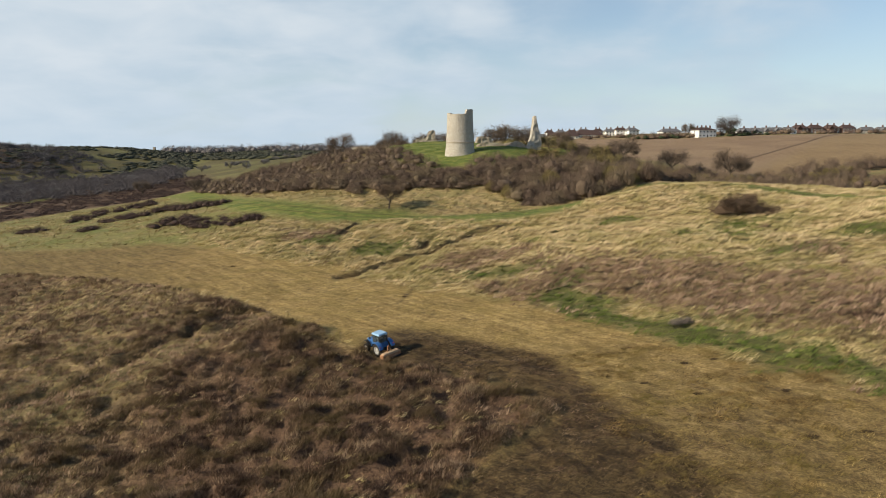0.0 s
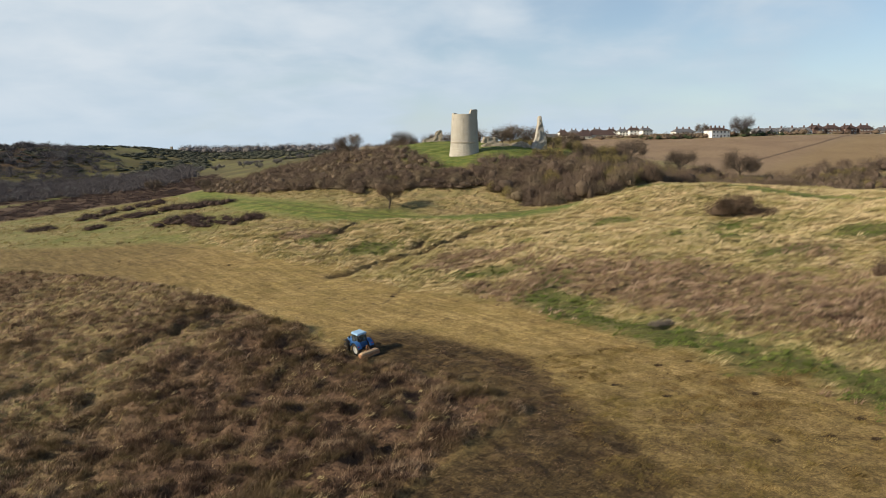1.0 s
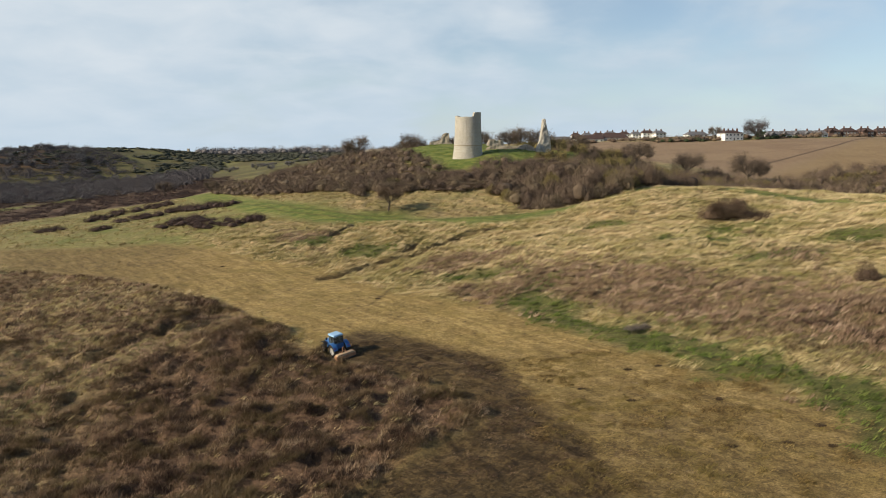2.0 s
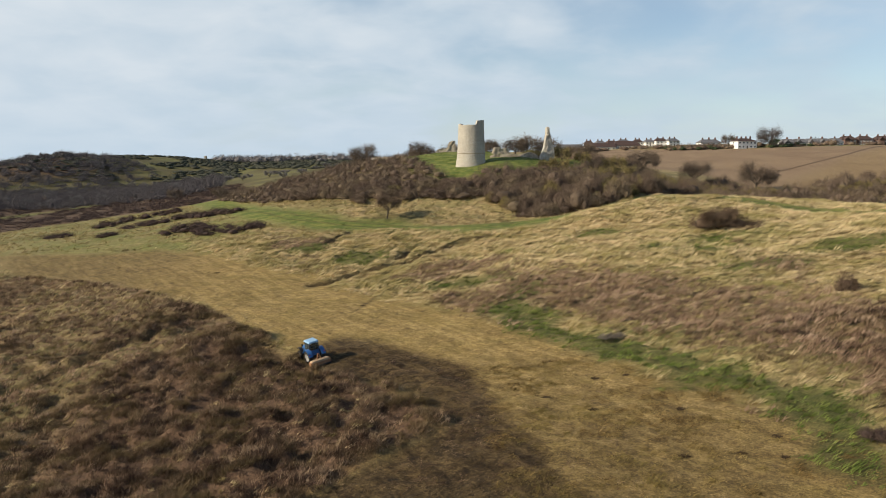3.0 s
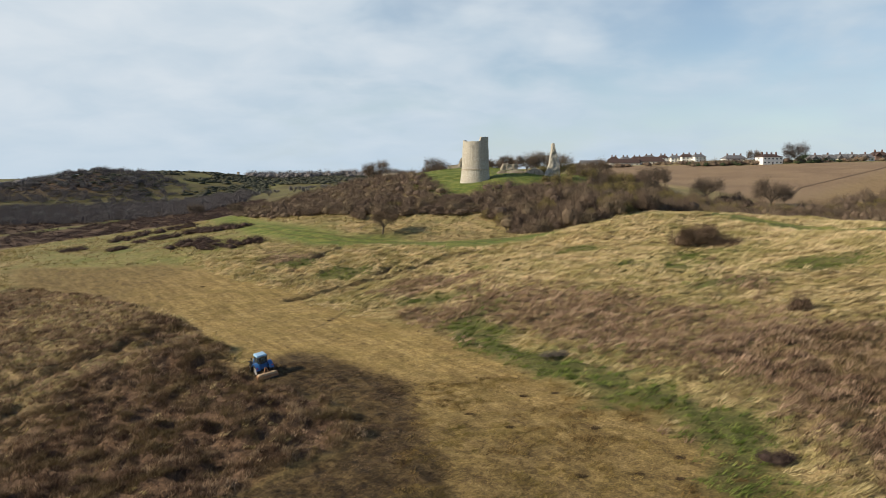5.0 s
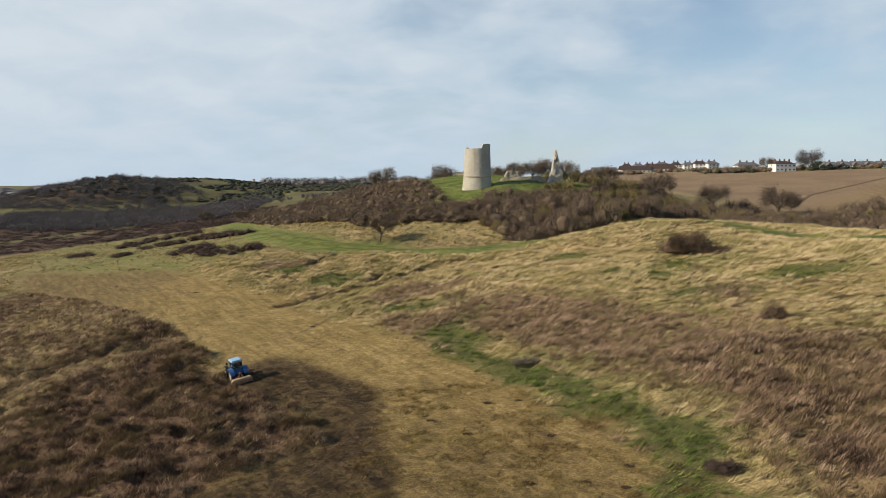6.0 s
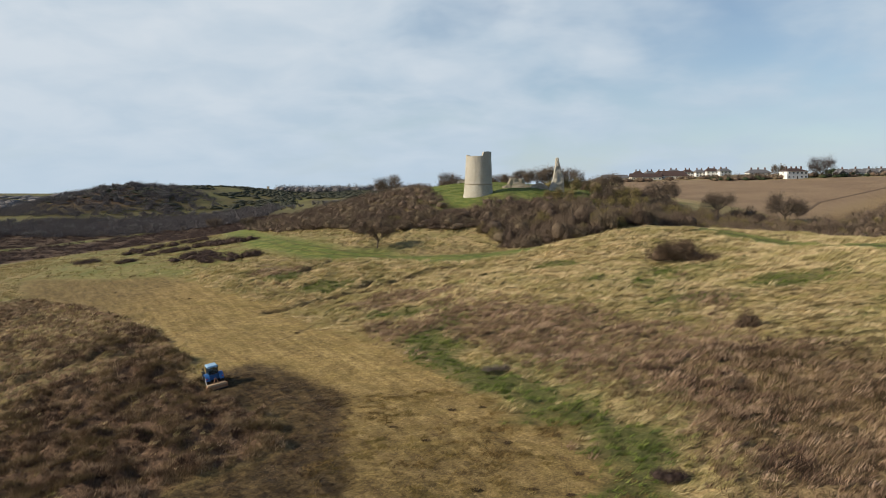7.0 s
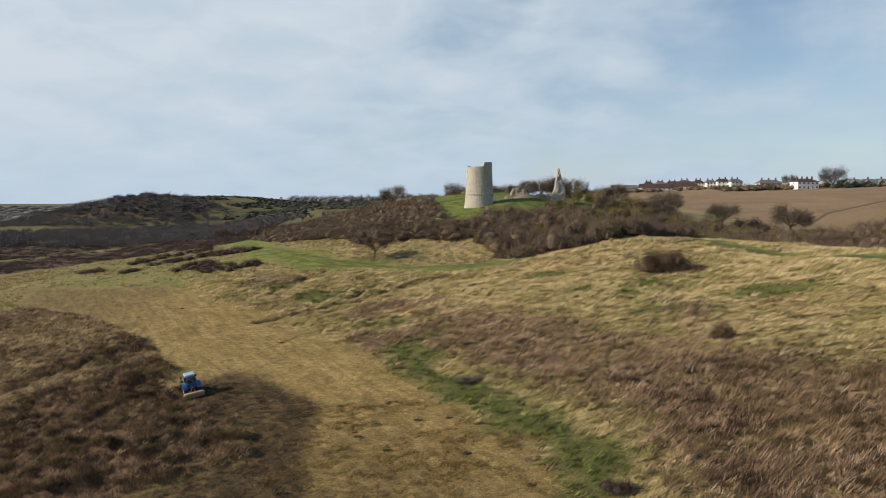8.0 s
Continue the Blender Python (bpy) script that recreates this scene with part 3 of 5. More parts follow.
def build_ground():
    xs = steps(-92, 102, 0.7, (-4600, 4600), 1.06, 40.0)
    ys = steps(50, 220, 0.7, (-700, 4900), 1.05, 40.0)
    X, Y = np.meshgrid(xs, ys)
    x, y = X.ravel(), Y.ravel()
    z = land(x, y) + rough_height(x, y)
    nx, ny = len(xs), len(ys)
    i = (np.arange(ny - 1)[:, None] * nx + np.arange(nx - 1)[None]).ravel()
    quads = np.stack([i, i + 1, i + nx + 1, i + nx], 1)
    me = bpy.data.meshes.new("ground")
    me.vertices.add(len(x))
    me.vertices.foreach_set("co", np.stack([x, y, z], 1).astype(np.float32).ravel())
    me.loops.add(4 * len(quads))
    me.loops.foreach_set("vertex_index", quads.astype(np.int32).ravel())
    me.polygons.add(len(quads))
    me.polygons.foreach_set("loop_start", np.arange(0, 4 * len(quads), 4, dtype=np.int32))
    me.polygons.foreach_set("use_smooth", np.ones(len(quads), bool))
    mown, lush, dead, seeded, lawn, field, fresh_and_shade, pale = covers(x, y)
    one = np.ones(len(x))
    a = me.color_attributes.new("cover", "FLOAT_COLOR", "POINT")
    a.data.foreach_set("color", np.stack([mown, lush, np.maximum(dead, 0.6 * seeded), one], 1).astype(np.float32).ravel())
    a = me.color_attributes.new("use", "FLOAT_COLOR", "POINT")
    a.data.foreach_set("color", np.stack([field, lawn, fresh_and_shade, one], 1).astype(np.float32).ravel())
    me.materials.append(M_GROUND)
    me.update()
    return tagged(new("ground", me), "rolling winter grassland with mown strips, tussocks and a ploughed field", "ground", kind="structure")


ground = build_ground()


# ---- grass and stems ----
def tufts(n, box, keep, height, width, blades, lean, seed, spread=0.25, paler=0.0, clumped=0.0):
    """Blades of n tufts strewn in a box (x0, x1, y0, y1); keep gives each place's weight. Returns triangles and tones."""
    r = np.random.default_rng(seed)
    x, y = r.uniform(box[0], box[1], n), r.uniform(box[2], box[3], n)
    k = r.random(n) < keep(x, y)
    if clumped:
        k &= r.random(n) < 1 - clumped * (1 - clumps(x, y))
    x, y = x[k], y[k]
    lump = fractal(x / 2.4, y / 1.6, seed + 5)
    tone = np.clip(0.75 * r.random(len(x)) ** 1.2 + 1.4 * (fractal(x / 3.2, y / 1.6, seed + 25, 3) - 0.44) + paler, 0, 0.85)
    h = height * (0.55 + 0.9 * lump) * r.uniform(0.75, 1.25, len(x))
    if clumped:
        h = h * (0.55 + 0.8 * clumps(x, y))
    z = land(x, y) + rough_height(x, y) - 0.04
    x, y, z, h, tone = (np.repeat(v, blades) for v in (x, y, z, h, tone))
    m = len(x)
    w = r.uniform(0, 2 * np.pi, m)
    bx, by = x + r.normal(0, spread, m), y + r.normal(0, spread, m)
    blow = 0.45 * (2 * fractal(x / 8, y / 8, 90) - 1)
    stray = 0.28 if lean > 0.5 else 0.45
    tx = bx + h * (lean * (0.85 - 0.5 * blow) + r.normal(0, stray, m))
    ty = by + h * (lean * (-0.25 + blow) + r.normal(0, stray, m))
    tz = z + h * r.uniform(0.6, 1.0, m)
    hw = 0.5 * width * r.uniform(0.6, 1.4, m)
    v = np.empty((m, 3, 3))
    v[:, 0] = np.stack([bx - hw * np.cos(w), by - hw * np.sin(w), z], 1)
    v[:, 1] = np.stack([bx + hw * np.cos(w), by + hw * np.sin(w), z], 1)
    v[:, 2] = np.stack([tx, ty, tz], 1)
    return v, tone


def wild_only(x, y):
    mown, lush, dead, seeded, lawn, field, fresh_and_shade, pale = covers(x, y)
    return np.clip(1 - mown - 1.25 * lush - 1.2 * fresh_and_shade - 0.9 * dead - 0.8 * seeded - 1.3 * lawn - field, 0, 1)


def strew(name, label, mat, runs):
    vs, ts = zip(*[tufts(*run) for run in runs])
    ob = new(name, tri_mesh(name, np.concatenate(vs), np.concatenate(ts), mat))
    return tagged(ob, label, "grass", kind="stuff")


NEAR, MID, FAR = (-75, 92, 50, 125), (-95, 125, 125, 190), (-215, 60, 180, 345)
strew("straw_grass", "pale straw-coloured rough grass in wind-bent tussocks", M_STRAW, [
    # far run's tone lowered to stand for cloud shade; near lower, mid paler
    (36000, NEAR, wild_only, 0.60, 0.08, 13, 1.0, 1, 0.22, -0.12), (40000, MID, wild_only, 0.72, 0.14, 10, 1.0, 2, 0.28, 0.15), (26000, FAR, wild_only, 0.75, 0.23, 5, 0.9, 3, 0.5, -0.34)])
strew("dead_stems", "dark brown dead willowherb and dock stems, unmown", M_STEM, [
    (150000, (-75, 92, 45, 130), lambda x, y: covers(x, y)[2] * (1 - covers(x, y)[6]), 0.62, 0.065, 10, 0.25, 4, 0.26, -0.05, 0.75), (9000, (-120, -30, 120, 190), lambda x, y: covers(x, y)[2], 0.9, 0.13, 9, 0.4, 5, 0.3),
    (26000, (-12, 30, 45, 100), lambda x, y: 0.9 * covers(x, y)[6], 0.20, 0.055, 7, 0.9, 15, 0.22, -0.22)])
strew("seeded_grass", "purplish brown seeded grass standing on the slope", M_PURPLE, [
    (24000, (-5, 92, 50, 160), lambda x, y: covers(x, y)[3], 0.85, 0.085, 14, 0.6, 6, 0.24), (16000, (-115, -25, 60, 180), lambda x, y: covers(x, y)[3], 0.75, 0.10, 10, 0.6, 16, 0.28)])
strew("lush_grass", "lush dark green grass in a damp strip", M_LUSH, [
    (26000, (-45, 95, 48, 180), lambda x, y: covers(x, y)[1], 0.55, 0.09, 13, 0.8, 7, 0.25)])
strew("mown_stubble", "short yellowish stubble left on the mown strip", M_STUBBLE, [
    (26000, (-60, 70, 48, 150), lambda x, y: 0.9 * np.clip(covers(x, y)[0] - covers(x, y)[6], 0, 1) * np.clip((fractal(x / 3, y / 3, 57) - 0.35) * 5, 0, 1), 0.12, 0.055, 9, 1.1, 8, 0.4),
    (16000, (16, 60, 48, 90), lambda x, y: 0.9 * covers(x, y)[0] * np.clip((fractal(x / 2.4, y / 1.9, 58) - 0.52) * 9, 0, 1), 0.26, 0.07, 9, 0.8, 9, 0.26, -0.25)])
strew("lawn_grass", "short green grass of the castle lawn and the paths", M_LUSH, [
    (9000, (-40, 75, 255, 350), lambda x, y: covers(x, y)[4] * (fractal(x / 5, y / 5, 67) > 0.42), 0.30, 0.20, 4, 0.7, 17, 0.4, 0.2),
    (14000, (-130, 115, 120, 345), lambda x, y: 0.8 * covers(x, y)[4] * (y < 255) * (fractal(x / 4, y / 4, 68) > 0.40), 0.28, 0.14, 5, 0.7, 18, 0.4, 0.2)])


# ---- plants ----
def slivers(r, p, d, length, width, face=None):
    """Twig triangles at the points p, pointing along d, with their flat side turned towards face."""
    n = len(p)
    d = d / np.linalg.norm(d, axis=1, keepdims=True)
    side = np.cross(d, r.normal(size=(n, 3)) if face is None else face + r.normal(0, 0.45, (n, 3)))
    side /= np.linalg.norm(side, axis=1, keepdims=True) + 1e-9
    w, ln = (width * r.uniform(0.6, 1.4, n))[:, None], (length * r.uniform(0.6, 1.4, n))[:, None]
    return np.stack([p - side * w / 2, p + side * w / 2, p + d * ln], 1)


def icoball(level):
    bm = bmesh.new()
    bmesh.ops.create_icosphere(bm, subdivisions=level, radius=1.0)
    bm.verts.ensure_lookup_table()
    out = np.array([tuple(v.co) for v in bm.verts]), np.array([[v.index for v in f.verts] for f in bm.faces])
    bm.free()
    return out


BALLS = {k: icoball(k) for k in (1, 2, 3)}


def canopy(r, n, rx, rz, length, width, level=2, fill=0.52, rise=0.40, stray=0.5):
    """A rounded crown: a lumpy inner mass (verts, faces) and n fine twigs standing out of it."""
    ball, faces = BALLS[level]
    off = Vector(r.uniform(-90, 90, 3))

    def swell(d):
        return np.array([1 + 0.30 * noise.noise(Vector(q) * 1.7 + off) + 0.17 * noise.noise(Vector(q) * 4.3 + off) for q in d])

    def shell(d, k):
        z = np.where(d[:, 2] > 0, d[:, 2], 0.45 * d[:, 2])
        return np.stack([rx * d[:, 0] * k, rx * d[:, 1] * k, rz * (0.30 + 0.70 * z * k)], 1)

    core = shell(ball, fill * swell(ball))
    core[:, 2] = np.maximum(core[:, 2], -0.05 * rz)
    d = r.normal(size=(n, 3))
    d[:, 2] = np.abs(d[:, 2]) - 0.35
    d /= np.linalg.norm(d, axis=1, keepdims=True)
    # twigs start at all depths of the outer half, in loose sprays, and end near the rounded outline
    spray = 0.10 * np.array([noise.noise(Vector(q) * 9.0 + off) for q in d])
    p = shell(d, swell(d) * (fill - 0.06 + (0.92 - fill) * r.random(n) ** 0.8 + spray))
    p[:, 2] = np.maximum(p[:, 2], 0.02)
    up = np.array([0, 0, rise])
    tw = slivers(r, p, 0.65 * d + up + r.normal(0, stray, (n, 3)), length, width, 0.6 * d)
    return core, faces, tw


def fuzzy_mesh(name, plants, mat):
    """One mesh of crowns; each plant is (core verts, faces, twigs, tone). The inner masses are smooth, the twigs loose."""
    vs, ls, tones, starts, smooth, at, k = [], [], [], [], [], 0, 0
    for core, faces, tw, tone in plants:
        m = len(core) + 3 * len(tw)
        vs += [core, tw.reshape(-1, 3)]
        ls += [faces.ravel() + at, np.arange(3 * len(tw)) + at + len(core)]
        smooth += [np.ones(len(faces), bool), np.zeros(len(tw), bool)]
        tones.append(np.full(m, tone))
        at += m
    vs, ls, smooth = np.concatenate(vs), np.concatenate(ls), np.concatenate(smooth)
    me = bpy.data.meshes.new(name)
    me.vertices.add(len(vs))
    me.vertices.foreach_set("co", vs.astype(np.float32).ravel())
    me.loops.add(len(ls))
    me.loops.foreach_set("vertex_index", ls.astype(np.int32))
    me.polygons.add(len(smooth))
    me.polygons.foreach_set("loop_start", np.arange(0, len(ls), 3, dtype=np.int32))
    me.polygons.foreach_set("use_smooth", smooth)
    a = me.attributes.new("tone", "FLOAT", "POINT")
    a.data.foreach_set("value", np.concatenate(tones).astype(np.float32))
    me.materials.append(mat)
    me.update()
    me.validate()
    return me


def shifted(plant, by, scale=(1, 1, 1), turn=0.0, tone=0.0):
    """A copy of a crown, scaled, turned and moved."""
    core, faces, tw = plant
    c, s = math.cos(turn), math.sin(turn)
    m = np.array([[c, s, 0], [-s, c, 0], [0, 0, 1]]) * np.array(scale)
    return core @ m + by, faces, tw @ m + by, tone


def shrub_parts(seed, rx, rz, n, length=0.75, width=0.10, rise=0.4, fill=0.52):
    r = np.random.default_rng(seed)
    crown = [shifted(canopy(r, n, rx, rz, length, width, 2, fill, rise), np.zeros(3))]
    for k in range(2):
        w = r.uniform(0, 6.28)
        crown.append(shifted(canopy(r, n // 4, 0.6 * rx, r.uniform(0.5, 0.8) * rz, length, width, 1, fill, rise), np.array([0.62 * rx * math.cos(w), 0.62 * rx * math.sin(w), 0])))
    vs, fs = [], []
    for i in range(6):
        w = r.uniform(0, 6.28)
        foot = Vector((0.3 * math.cos(w), 0.3 * math.sin(w), -0.3))
        tip = Vector((0.7 * rx * math.cos(w), 0.7 * rx * math.sin(w), 0.62 * rz))
        mid = foot.lerp(tip, 0.5) + Vector((0, 0, 0.12 * rz))
        tube(vs, fs, foot, mid, 0.09, 0.06, 4)
        tube(vs, fs, mid, tip, 0.06, 0.02, 4)
    return crown, (vs, fs)


def shrub_kind(name, seed, rx, rz, n, mat, label, category, group, length=0.75, width=0.10, rise=0.4, fill=0.52):
    crown, (vs, fs) = shrub_parts(seed, rx, rz, n, length, width, rise, fill)
    root = tagged(new(name), label, category, group)
    part("crown", fuzzy_mesh("crown", crown, mat), root)
    part("stems", mesh_of("stems", vs, fs, M_BARK), root)
    return root


def place(proto, x, y, s=1.0, turn=0.0, sink=0.25, sz=None):
    m = pose(x, y, ground_at(x, y) - sink, 0, 0, turn)
    ob = copy_thing(proto, m)
    ob.scale = (s, s, sz or s)
    return ob


def retire(root):
    """Takes a model out of the scene once its copies stand."""
    for o in (*root.children_recursive, root):
        bpy.data.objects.remove(o)


rng = np.random.default_rng(12)
THICKET = [(-112, 324), (-74, 276), (-46, 251), (-24, 230), (-5, 232), (13, 228), (25, 199), (38, 197), (57, 206), (76, 226), (100, 262), (96, 310), (74, 312), (46, 288),
           (33, 273), (22, 266), (13, 260), (4, 256), (-4, 260), (-9, 276), (-15, 302), (-34, 335), (-55, 362), (-90, 372), (-122, 350)]
kinds = [shrub_kind("thorn_shrub", 40 + k, (2.9, 3.5, 4.1, 3.2, 2.6)[k], (3.2, 4.3, 5.2, 3.6, 4.4)[k], 1200, M_THORN,
                    "leafless brown thorn shrub in a dense thicket", "shrub", "thicket shrubs", 0.7, 0.065, 0.55, 0.50) for k in range(5)]
pale_kind = shrub_kind("willow_shrub", 51, 2.5, 4.4, 1900, M_WILLOW, "yellowish leafless willow shrub in the thicket", "shrub", "willow shrubs", 0.75, 0.05, 0.7, 0.52)
spots = []
for gx in np.arange(-122, 104, 4.3):
    for gy in np.arange(192, 376, 4.3):
        x, y = gx + rng.uniform(-2.0, 2.0), gy + rng.uniform(-2.0, 2.0)
        if inside(np.array([x]), np.array([y]), THICKET, 0.1)[0] > 0.5:
            spots.append((x, y))
# the front of the thicket is built shrub by shrub, the rest behind it as one mass
front = sorted(spots, key=lambda p: p[1] - 0.35 * abs(p[0] - 10))
singles, mass = front[:290], front[290:]
for x, y in singles:
    if fractal(np.array([x / 14]), np.array([y / 14]), 33)[0] > (0.56 if x > 20 else 0.66):
        place(pale_kind, x, y, rng.uniform(0.8, 1.2), rng.uniform(0, 360))
    else:
        k = int(rng.integers(0, 5))
        place(kinds[k], x, y, rng.uniform(0.7, 1.4), rng.uniform(0, 360), sz=rng.uniform(0.6, 1.25) * (1.45 if x > 25 else 1.0))


def plant_mass(name, places, mat, label, category, n=250, length=0.2, width=0.025, level=2, fill=0.52, rise=0.4, stray=0.5):
    """Many shrubs or crowns that cannot be told apart, as one mesh. places: x, y, half width, height; twig sizes are shares of the half width."""
    r = np.random.default_rng(len(places))
    shapes = [canopy(r, n, 1.0, 1.0, length, width, level, fill, rise, stray) for _ in range(9)]
    out = [shifted(shapes[i % 9], np.array([x, y, ground_at(x, y) - 0.3]), (rx, rx, rz), r.uniform(0, 6.28), r.random()) for i, (x, y, rx, rz) in enumerate(places)]
    return tagged(new(name, fuzzy_mesh(name, out, mat)), label, category, kind="stuff")


plant_mass("thicket", [(x, y, 2.2 + 2.6 * rng.random() ** 1.5, rng.uniform(1.8, 5.2)) for x, y in mass], M_THORN, "dense leafless brown thorn thicket below the castle", "thicket", 340, 0.22, 0.025, 1, 0.50, 0.5)
for k in (*kinds, pale_kind):
    retire(k)


def bare_tree(name, seed, h, w, label, category="tree", twig_w=0.07, n_twigs=2600, trunk_h=0.25, mat=None, group="", forks=3):
    """A leafless tree: a tapered trunk, forking limbs and a rounded crown of twigs with gaps."""
    r = np.random.default_rng(seed)
    vs, fs, tips = [], [], []
    top = Vector((r.normal(0, 0.03) * h, r.normal(0, 0.03) * h, trunk_h * h))
    tube(vs, fs, Vector((0, 0, -0.5)), top, 0.030 * h, 0.022 * h, 7)

    def grow(p, d, ln, rad, level):
        q = p + d * ln
        tube(vs, fs, p, q, rad, rad * 0.62, 5 if level < 2 else 4)
        if level >= forks:
            tips.append((p.lerp(q, 0.5), d, ln))
            tips.append((q, d, ln))
            return
        for _ in range((5, 4, 3)[level]):
            turn = Vector(r.normal(0, 1, 3)) * 0.55
            grow(p.lerp(q, r.uniform(0.55, 1.0)), (d + turn + Vector((0, 0, 0.12))).normalized(), ln * r.uniform(0.55, 0.8), rad * 0.55, level + 1)

    limbs = 6
    for i in range(limbs):
        a = 6.28 * i / limbs + r.uniform(-0.4, 0.4)
        d = Vector((0.5 * w / h * 1.7 * math.cos(a), 0.5 * w / h * 1.7 * math.sin(a), r.uniform(0.55, 1.1))).normalized()
        grow(top * r.uniform(0.75, 1.0), d, h * 0.27, 0.014 * h, 0)
    c = Vector((0, 0, h * (trunk_h + (1 - trunk_h) * 0.45)))
    rx, rz = w / 2, h * (1 - trunk_h) * 0.55
    pts, ds = [], []
    for k in range(n_twigs):
        p, d, ln = tips[k % len(tips)]
        p = p + Vector(r.normal(0, 0.05 * w, 3))
        e = Vector(((p.x - c.x) / rx, (p.y - c.y) / rx, (p.z - c.z) / rz))
        if e.length > 1:
            p = c + Vector((e.x * rx, e.y * rx, e.z * rz)) * (r.uniform(0.8, 1.0) / e.length)
        out = (p - c).normalized()
        pts.append(p)
        ds.append(d * 0.5 + out * 0.8 + Vector(r.normal(0, 0.4, 3)))
    crown = slivers(r, np.array(pts), np.array(ds), 0.09 * h, twig_w)
    root = tagged(new(name), label, category, group)
    part("trunk", mesh_of("trunk", vs, fs, M_BARK), root)
    part("crown", tri_mesh("crown", crown, None, mat or M_TWIG), root)
    return root


def stand(root, x, y, turn=0.0, sink=0.2, s=1.0):
    root.matrix_basis = pose(x, y, ground_at(x, y) - sink, 0, 0, turn)
    root.scale = (s, s, s)
    return root


# taller thorns and sallows standing out of the thicket
models = [bare_tree(("thorn_tree", "sallow_tree", "thorn_tree")[k], 90 + k, (7.0, 6.6, 5.6)[k], (7.5, 6.5, 7.0)[k], ("leafless thorn tree rising from the thicket", "olive leafless sallow rising from the thicket", "leafless thorn tree rising from the thicket")[k],
                    twig_w=0.07, n_twigs=2000, trunk_h=0.12, mat=(M_TWIG, M_WILLOW, M_THORN)[k], group="thicket trees", forks=2) for k in range(3)]
r = np.random.default_rng(19)
for i, (x, y) in enumerate([spots[k] for k in r.permutation(len(spots)) if spots[k][0] > 24][:24] + [spots[k] for k in r.permutation(len(spots)) if spots[k][0] < 10][:14] + [(72 + 125 * k / 33 + r.uniform(-4, 4), 285 + 62 * k / 33 + r.uniform(-12, 14)) for k in range(34)]):
    k = 1.35 if y > 284 - 0.4 * (x - 72) and x > 66 else 1.0
    copy_thing(models[i % 3], pose(x, y, ground_at(x, y) - 0.4, 0, 0, 67 * i)).scale = (k, k, k * r.uniform(0.8, 1.15) if x > 24 else 0.7)
for i in range(46):
    x, y = r.uniform(40, 98), r.uniform(236, 306)
    if abs(y - 272 - 0.25 * (x - 70)) < 34 and x > 33 + 0.22 * abs(y - 265):
        k = r.uniform(1.35, 1.95) if x < 72 else r.uniform(1.2, 1.7)
        copy_thing(models[(1, 1, 0, 1, 2)[i % 5]], pose(x, y, ground_at(x, y) - 0.4, 0, 0, 67 * i)).scale = (0.8 * k, 0.8 * k, k)
for k in models:
    retire(k)
stand(bare_tree("hawthorn_tree", 3, 8.6, 8.4, "small leafless hawthorn tree alone beside a grass path", twig_w=0.05, n_twigs=3600, trunk_h=0.32, mat=M_HAW), -16.6, 214.8, s=1.1)
stand(bare_tree("oak_tree", 5, 18, 20, "broad leafless oak standing in the hedgerow", twig_w=0.09, n_twigs=7000, trunk_h=0.2), 138, 342)
stand(bare_tree("oak_tree", 6, 15, 20, "spreading leafless oak in the hedgerow below the field", twig_w=0.08, n_twigs=6500), 108, 337)
stand(bare_tree("oak_tree", 7, 15, 18, "leafless oak at the edge of the thicket", twig_w=0.08, n_twigs=6000), 83, 330)
stand(bare_tree("ash_tree", 8, 12, 11, "leafless tree on the brow of the hollow", twig_w=0.09, n_twigs=3000), -168.8, 400)
stand(bare_tree("ash_tree", 9, 8, 8, "leafless tree beside the thicket end", twig_w=0.08, n_twigs=2200), -118, 338)
stand(bare_tree("poplar_tree", 10, 21, 18, "large round leafless tree beside white houses", twig_w=0.07, n_twigs=6000, trunk_h=0.14, mat=M_WOOD), 226, 568, s=1.12)
stand(bare_tree("garden_tree", 11, 13, 12, "leafless garden tree behind a white house", twig_w=0.12, n_twigs=3000), 202, 590)

bush = stand(bare_tree("hawthorn_bush", 61, 6.2, 6.0, "spreading leafless hawthorn bush alone on the hillside", "bush", 0.05, 5000, 0.04, M_HAW), 64.2, 153.6, s=1.35)
r = np.random.default_rng(62)
part("skirt", fuzzy_mesh("skirt", [shifted(canopy(r, 1500, rx, rz, 0.5, 0.045, 2, 0.5, 0.5), np.array([dx, dy, 0.0]), tone=0.2 * k) for k, (dx, dy, rx, rz) in enumerate(((-2.4, 0.4, 2.6, 3.0), (0.2, 0, 2.8, 4.6), (2.6, -0.6, 2.6, 3.2), (4.8, -1.4, 2.0, 2.0)))], M_HAW), bush)
small = shrub_kind("small_bush", 61, 1.35, 2.4, 1500, M_HAW, "small leafless bush in rough grass", "bush", "", 0.4, 0.03, 0.7, 0.42)
stand(small, 66.4, 102.2, s=1.3)

# low bramble patches on the western slope
BRAMBLES = [(-152, 262, 5, 1.5), (-148, 288, 7, 2.0), (-144, 304, 7, 2.2), (-132, 310, 8, 2.2), (-123, 268, 6, 1.8), (-114, 276, 7, 2.2), (-97, 272, 8, 2.4), (-85, 267, 6, 2.4),
            (-91, 233, 8, 2.2), (-80, 226, 5, 1.8), (-72, 218, 5, 1.8), (-60, 213, 5, 2.2), (-122, 244, 4, 1.4), (-106, 281, 6, 2.2)]
